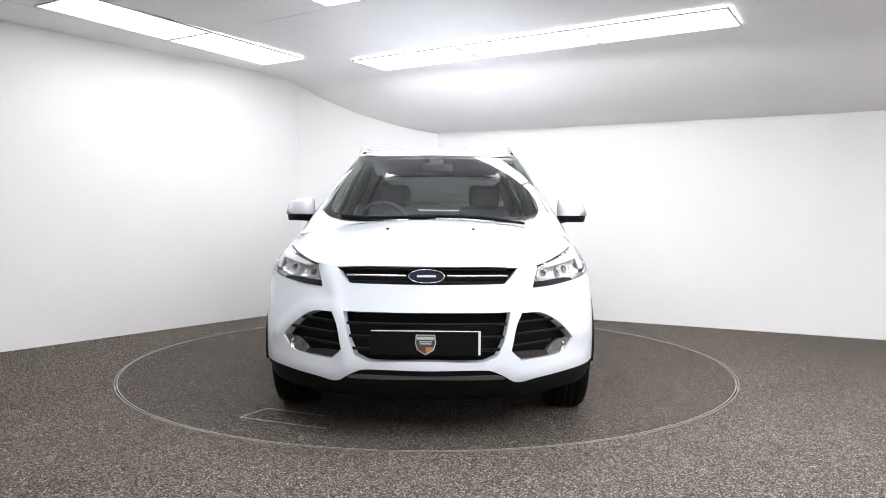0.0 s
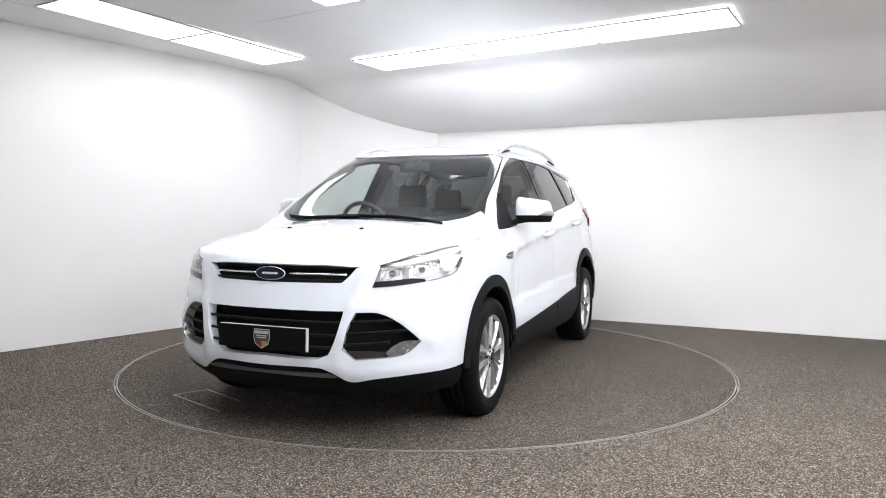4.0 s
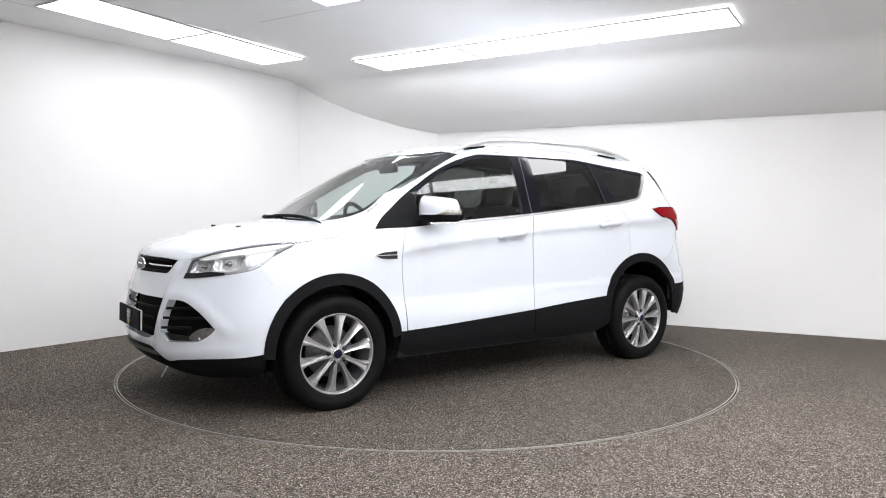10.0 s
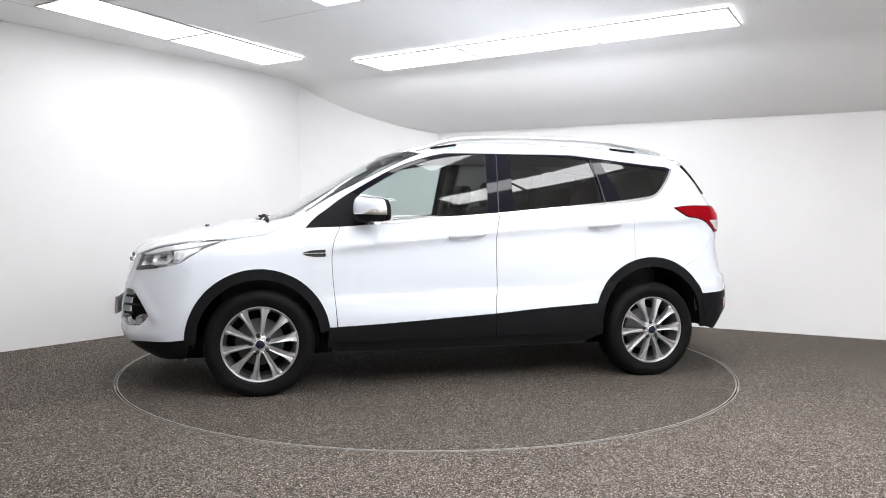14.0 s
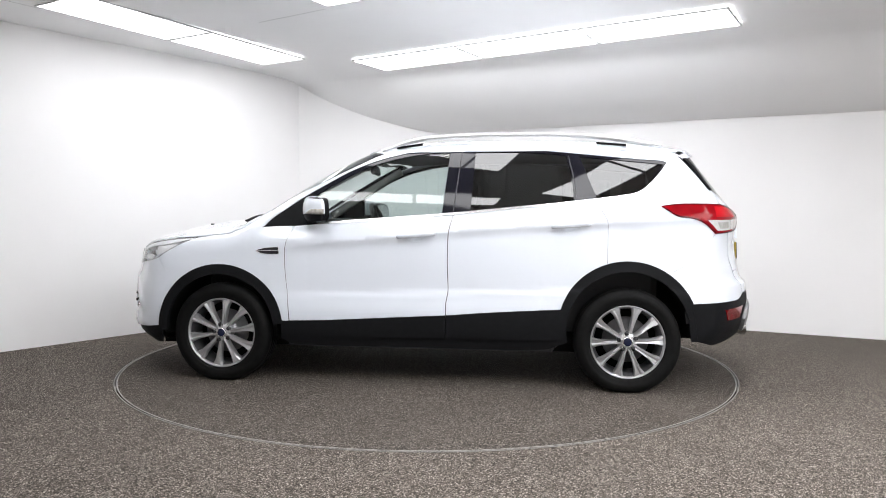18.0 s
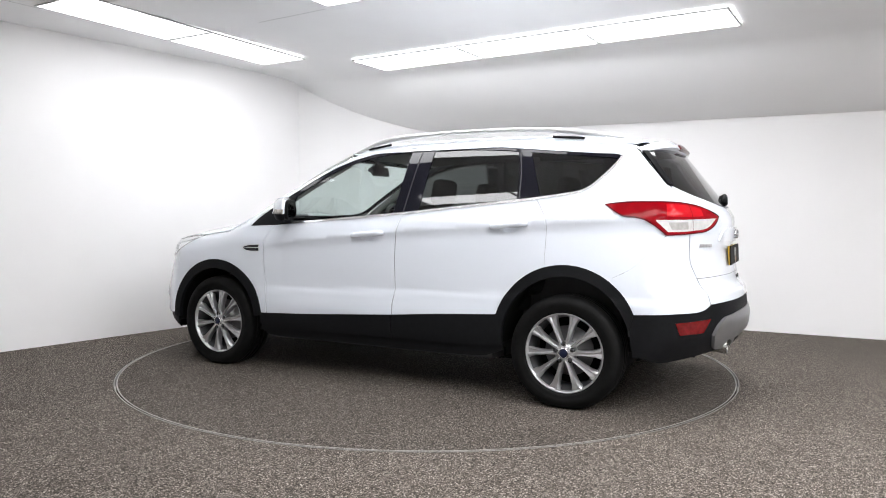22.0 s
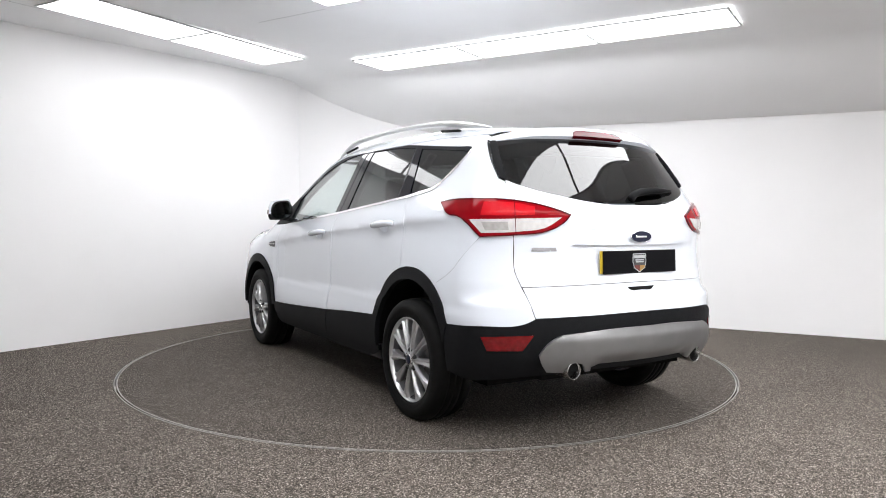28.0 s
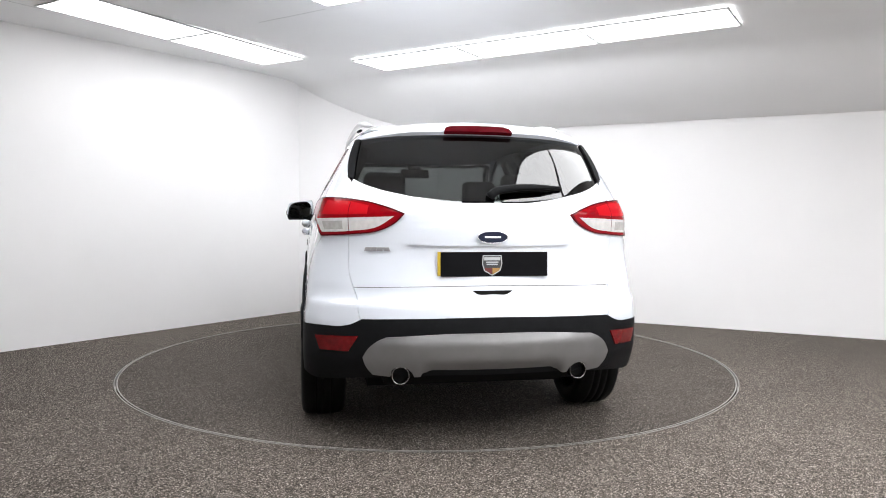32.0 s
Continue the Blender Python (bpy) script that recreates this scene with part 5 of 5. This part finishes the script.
    def shield(m, parent):
        pts = [(-0.046, 0.040), (0.046, 0.040), (0.050, 0.0), (0.040, -0.034), (0.0, -0.058), (-0.040, -0.034), (-0.050, 0.0)]
        for sc, z, mat, sel in ((1.0, 0.001, SHIELD_RIM, None), (0.90, 0.002, SHIELD, None)):
            o = mesh_object("shield", [(x * sc, y * sc, z) for x, y in pts], [tuple(reversed(range(7)))], mat)
            kid(o, parent)
            o.matrix_basis = m
        for q, mat in (([(-0.038, -0.020), (0.0, -0.020), (0.0, -0.051), (-0.035, -0.032)], SHIELD_RED), ([(0.001, -0.020), (0.038, -0.020), (0.035, -0.032), (0.001, -0.051)], SHIELD_GOLD),
                       ([(-0.04, 0.031), (0.04, 0.031), (0.04, 0.016), (-0.04, 0.016)], SHIELD_RIM), ([(-0.03, 0.010), (0.03, 0.010), (0.03, 0.004), (-0.03, 0.004)], SHIELD_RIM), ([(-0.028, 0.0), (0.028, 0.0), (0.028, -0.006), (-0.028, -0.006)], SHIELD_RIM)):
            o = mesh_object("shield_mark", [(x, y, 0.003) for x, y in q], [(3, 2, 1, 0)], mat)
            kid(o, parent)
            o.matrix_basis = m

    for nm, c, n, mat, w, h, sx in (("front_plate", (2.266, 0, 0.516), (1, 0, 0.03), WHITE_PLATE, 0.525, 0.115, 1), ("rear_plate", (-2.172, 0, 0.895), (-1, 0, 0.05), YELLOW, 0.525, 0.113, 1)):
        m = facing(c, n)
        bm = bmesh.new()
        rounded_box(bm, (0, 0, 0), (w, h, 0.006), 0.002)
        pl = part(nm, bm, mat, CAR, "number plate behind a plain black dealer cover")
        pl.matrix_basis = m
        bm = bmesh.new()
        rounded_box(bm, (0.014 if nm == "rear_plate" else -0.007, -0.002, 0.008), (w if nm == "rear_plate" else w - 0.008, h + 0.004 if nm == "rear_plate" else h - 0.002, 0.008), 0.003)
        part("plate_cover", bm, COVER, pl, "matt black cover with a small shield")
        shield(Matrix.Translation((0.0, 0.0, 0.013)), pl)
    # front slats
    for z, a in ((0.597, 0.372), (0.536, 0.356), (0.476, 0.340)):
        pts = [tuple(q) for q in lay("F", [(t, z) for t in np.linspace(-a, a, 15)]) + np.array((-0.012, 0, 0))]
        tube(pts, 0.006, PLASTIC, "grille_bar", CAR, 8, 1.3, smooth_line=False)
    for s in (1, -1):
        for z, a0, a1, dz in ((0.600, 0.414, 0.622, 0.012), (0.546, 0.400, 0.695, 0.016), (0.490, 0.386, 0.60, 0.016)):
            pts = [tuple(q) for q in (lay("F", [(a0 + (a1 - a0) * k, z + dz * k) for k in np.linspace(0, 1, 9)]) + np.array((-0.006, 0, 0))) * np.array((1, s, 1))]
            tube(pts, 0.0065, PLASTIC, "fog_slat", CAR, 8, 1.2, smooth_line=False)
        pts = [tuple(q) for q in lay("F", [(t * s, 0.829) for t in np.linspace(0.10, 0.40, 8)]) + np.array((-0.008, 0, 0))]
        tube(pts, 0.0055, CHROME, "grille_bar", CAR, 8, 1.0, smooth_line=False, label="chrome grille bar")
    for z in (0.797, 0.858):
        pts = [tuple(q) for q in lay("F", [(t, z) for t in np.linspace(-0.40, 0.40, 15)]) + np.array((-0.02, 0, 0))]
        tube(pts, 0.006, PLASTIC, "grille_bar", CAR, 8, 1.0, smooth_line=False)
    # washer jets
    for y in (0.237, -0.237):
        p = lay("T", [(1.69, y)])[0]
        bm = bmesh.new()
        rounded_box(bm, (p[0], y, p[2] + 0.006), (0.03, 0.018, 0.012), 0.005)
        part("washer_jet", bm, PLASTIC, CAR, "black washer jet", True)
    # screen wipers and cowl
    cowl = [(1.405, 0), (1.37, 0.3), (1.255, 0.58), (1.215, 0.57), (1.325, 0.3), (1.362, 0)]
    panel("cowl", "T", both_y(cowl), PLASTIC, CAR, off=-0.002, thick=0.01, step=0.04)
    for pts, lab in (([(1.30, 0.56), (1.30, 0.35), (1.315, 0.10), (1.30, -0.15)], "l"), ([(1.345, 0.02), (1.33, -0.22), (1.27, -0.42), (1.19, -0.58)], "r")):
        q = []
        for x, y in pts:
            p = lay("T", [(x, y)])[0]
            q.append((p[0], p[1], p[2] + 0.016))
        w = tube(q, [0.006, 0.010, 0.010, 0.005], PLASTIC, "wiper", CAR, 8, label="black windscreen wiper")
        tube([(x - 0.012, y, z - 0.008) for x, y, z in q], 0.006, DARK, "wiper_blade", w, 6)


SHIELD = material("shield_face", (0.035, 0.038, 0.042), 0.3)
SHIELD_RIM = material("shield_silver", (0.45, 0.48, 0.49), 0.35, 0.3)
SHIELD_RED = material("shield_red", (0.13, 0.02, 0.016), 0.35)
SHIELD_GOLD = material("shield_gold", (0.36, 0.20, 0.05), 0.35)
WHITE_PLATE = material("plate_white", (0.75, 0.75, 0.75), 0.4)
COVER = material("plate_cover", (0.005, 0.005, 0.006), 0.6, specular=0.06, bump=0.05, bump_scale=300)
build_fittings()


# ---- lamps ----
def build_lamps():
    hl = [(0.527, 0.768), (0.567, 0.869), (0.674, 0.903), (0.788, 0.930), (0.921, 0.952), (1.079, 0.967), (1.17, 0.969), (1.062, 0.915), (0.989, 0.862), (0.938, 0.828), (0.865, 0.808), (0.783, 0.795), (0.623, 0.775)]
    for s in (0, 1):
        mir = bool(s)
        sg = -1 if mir else 1
        body = panel("headlamp", "F", shrink(hl, -0.008), LAMP_SILVER, CAR, off=-0.046, thick=0, step=0.03, mirror=mir, label="clear glass headlamp with bright reflectors")
        panel("lens", "F", hl, LENS, body, off=0.003, thick=0.0, step=0.03, mirror=mir)
        panel("lens_rim", "F", hl, LAMP_GREY, body, off=0.001, thick=0.02, step=0.02, mirror=mir, holes=[shrink(hl, 0.0035)])
        base = [(0.527, 0.768), (0.538, 0.797), (0.62, 0.802), (0.71, 0.811), (0.775, 0.807), (0.783, 0.797), (0.70, 0.785), (0.623, 0.775)]
        panel("lamp_bezel", "F", base, GLOSS_BLACK, body, off=0.0045, thick=0.002, step=0.02, mirror=mir, label="black lower bezel")
        brow = [(0.60, 0.878), (0.674, 0.899), (0.788, 0.926), (0.921, 0.948), (1.079, 0.963), (1.15, 0.966), (0.98, 0.925), (0.80, 0.898), (0.64, 0.872)]
        panel("lamp_brow", "F", brow, LAMP_SILVER, body, off=-0.005, thick=0.03, step=0.03, mirror=mir)
        cells = (([(0.562, 0.804), (0.568, 0.858), (0.69, 0.886), (0.69, 0.812)], 0.628, 0.842, 0.070), ([(0.702, 0.814), (0.702, 0.889), (0.85, 0.916), (0.872, 0.838), (0.80, 0.816)], 0.785, 0.862, 0.082))
        for cell, cu, cv, r in cells:
            bowl = lambda uv, cu=cu, cv=cv, r=r: 0.040 * np.sqrt(np.clip(1 - ((uv[:, 0] - cu) / r) ** 2 * 0.9 - ((uv[:, 1] - cv) / 0.052) ** 2 * 0.9, 0, 1)) + 0.0022 * np.sin(uv[:, 0] * 300) * (abs(uv[:, 0] - cu) > 0.03)
            panel("reflector", "F", cell, REFLECTOR, body, off=-0.012, thick=0, step=0.006, sink=bowl, mirror=mir, label="fluted silver reflector bowl")
            p, n = outward("F", cu, cv, -0.050)
            v, f = lathe([(0.017, 0.0), (0.016, 0.012), (0.010, 0.016), (0.008, 0.034), (0.0, 0.038)], 20)
            o = kid(mesh_object("lamp_bulb", v, f, CHROME_WORN, True), body)
            d = Vector((n.x + 0.9, n.y * 0.6, 0)).normalized()
            o.matrix_basis = facing(Vector((p.x, p.y * sg, p.z)), Vector((d.x, d.y * sg, 0.02))) @ Matrix.Rotation(radians(90), 4, "X")
        flute = [(0.888, 0.846), (0.872, 0.918), (0.99, 0.938), (1.04, 0.930), (0.985, 0.880), (0.935, 0.850)]
        panel("indicator_reflector", "F", flute, LAMP_SILVER, body, off=-0.014, thick=0, step=0.01, sink=lambda uv: 0.0015 * np.sin(uv[:, 0] * 150), mirror=mir)
        # fog lamp
        fl = [(0.585, 0.452), (0.615, 0.478), (0.66, 0.503), (0.735, 0.507), (0.748, 0.503), (0.71, 0.466), (0.66, 0.440), (0.60, 0.432)]
        fb = panel("fog_lamp", "F", fl, FOG_SILVER, CAR, off=-0.012, thick=0.02, step=0.02, mirror=mir, label="clear front fog lamp")
        p, n = outward("F", 0.665, 0.470, -0.004)
        v, f = lathe([(0.030, 0.0), (0.026, -0.012), (0.008, -0.014), (0.0, -0.006)], 20)
        o = kid(mesh_object("fog_reflector", v, f, CHROME, True), fb)
        o.matrix_basis = facing(Vector((p.x, p.y * sg, p.z)), Vector((1, 0.4 * sg, 0))) @ Matrix.Rotation(radians(90), 4, "X")
        panel("fog_lens", "F", fl, LENS, fb, off=-0.003, thick=0, step=0.03, mirror=mir)
        drl = [(0.405, 0.462), (0.447, 0.424), (0.60, 0.432), (0.58, 0.458), (0.50, 0.462)]
        panel("day_lamp", "F", drl, SMOKE_LENS, CAR, off=-0.012, thick=0.02, step=0.02, mirror=mir, label="smoked day running lamp")
        # tail lamp
        tl = [(1.159, 1.192), (1.065, 1.205), (0.866, 1.208), (0.712, 1.200), (0.588, 1.181), (0.491, 1.154), (0.421, 1.130), (0.451, 1.096), (0.493, 1.068), (0.562, 1.043), (0.682, 1.030), (0.852, 1.019), (0.881, 1.046), (0.932, 1.093), (0.994, 1.118), (1.061, 1.126)]
        t = panel("tail_lamp", "R", tl, RED_LENS, CAR, off=0.010, thick=0.03, step=0.025, mirror=mir, label="red and clear wrap-around tail lamp")
        glow_red = [(0.84, 1.190), (0.70, 1.184), (0.60, 1.165), (0.60, 1.128), (0.69, 1.125), (0.85, 1.125)]
        panel("brake_segment", "R", glow_red, BRIGHT_RED, t, off=0.0118, thick=0.002, step=0.025, mirror=mir)
        clear = [(0.905, 1.105), (0.70, 1.110), (0.47, 1.117), (0.545, 1.070), (0.68, 1.048), (0.845, 1.040)]
        panel("clear_segment", "R", clear, CLEAR_LENS, t, off=0.0118, thick=0.002, step=0.02, mirror=mir, label="clear reversing lamp lens")
        amb = [(0.845, 1.094), (0.725, 1.096), (0.720, 1.056), (0.825, 1.052)]
        panel("indicator_segment", "R", amb, AMBER_LENS, t, off=0.0138, thick=0.001, step=0.02, mirror=mir)
        panel("lens_border", "R", tl, DARK_RED, t, off=0.0112, thick=0.004, step=0.02, mirror=mir, holes=[shrink(tl, 0.0065)], label="dark red edge of the lens")
        gap = [(0.6955, 1.202), (0.6985, 1.202), (0.6875, 1.028), (0.6845, 1.028)]
        panel("lamp_gap", "R", gap, DARK_RED, t, off=0.0150, thick=0, step=0.03, mirror=mir)


LAMP_SILVER = material("lamp_silver", (0.90, 0.90, 0.91), 0.3, 0.0, vary=0.08, vary_scale=22)
FOG_SILVER = material("fog_silver", (0.22, 0.21, 0.20), 0.25, 0.4, vary=0.4, vary_scale=25)
LAMP_GREY = material("lamp_grey", (0.10, 0.10, 0.105), 0.3)
SMOKE_LENS = material("smoked_lens", (0.018, 0.018, 0.019), 0.08, coat=1.0, vary=0.4, vary_scale=30)
BRIGHT_RED = material("bright_red", (0.48, 0.006, 0.012), 0.15, coat=0.0, specular=0.15, bump=0.4, bump_scale=150)
AMBER_LENS = material("amber_lens", (0.40, 0.38, 0.365), 0.2, coat=1.0, vary=0.12, vary_scale=40)
build_lamps()


def build_marks():
    """Pale taped corner lines on the turntable deck."""
    for a, b in (((1.72, -0.985), (1.915, -0.465)), ((1.72, -0.985), (1.53, -0.88)), ((1.53, -0.88), (1.68, -0.51))):
        p, q = Vector(a), Vector(b)
        d = (q - p).normalized()
        n = Vector((-d.y, d.x)) * 0.006
        o = mesh_object("tape_line", [(*(p + n), 0.004), (*(p - n), 0.004), (*(q - n), 0.004), (*(q + n), 0.004)], [(0, 1, 2, 3)], CHALK)
        kid(o, TURNTABLE, "thin worn pale floor tape line")


build_marks()


for piece in CAR.children:
    piece.location = Vector(piece.location) - Vector((AXIS_X, AXIS_Y, 0))


# ---- what moves ----
def motions():
    """The turntable and the car on it turn together, clockwise seen from above, at about 5.3 degrees a second."""
    turns = [(0.0, 2.06), (3.0, 18.14), (6.0, 34.11), (9.0, 50.01), (13.0, 71.28), (17.0, 92.14), (21.0, 112.89), (25.0, 133.64), (29.0, 154.83), (32.0, 170.74)]
    rows = [(t, pose(0, 0, 0, 0, 0, -90 - a)) for t, a in turns]
    walk(CAR, rows)
    walk(TURNTABLE, rows)


motions()
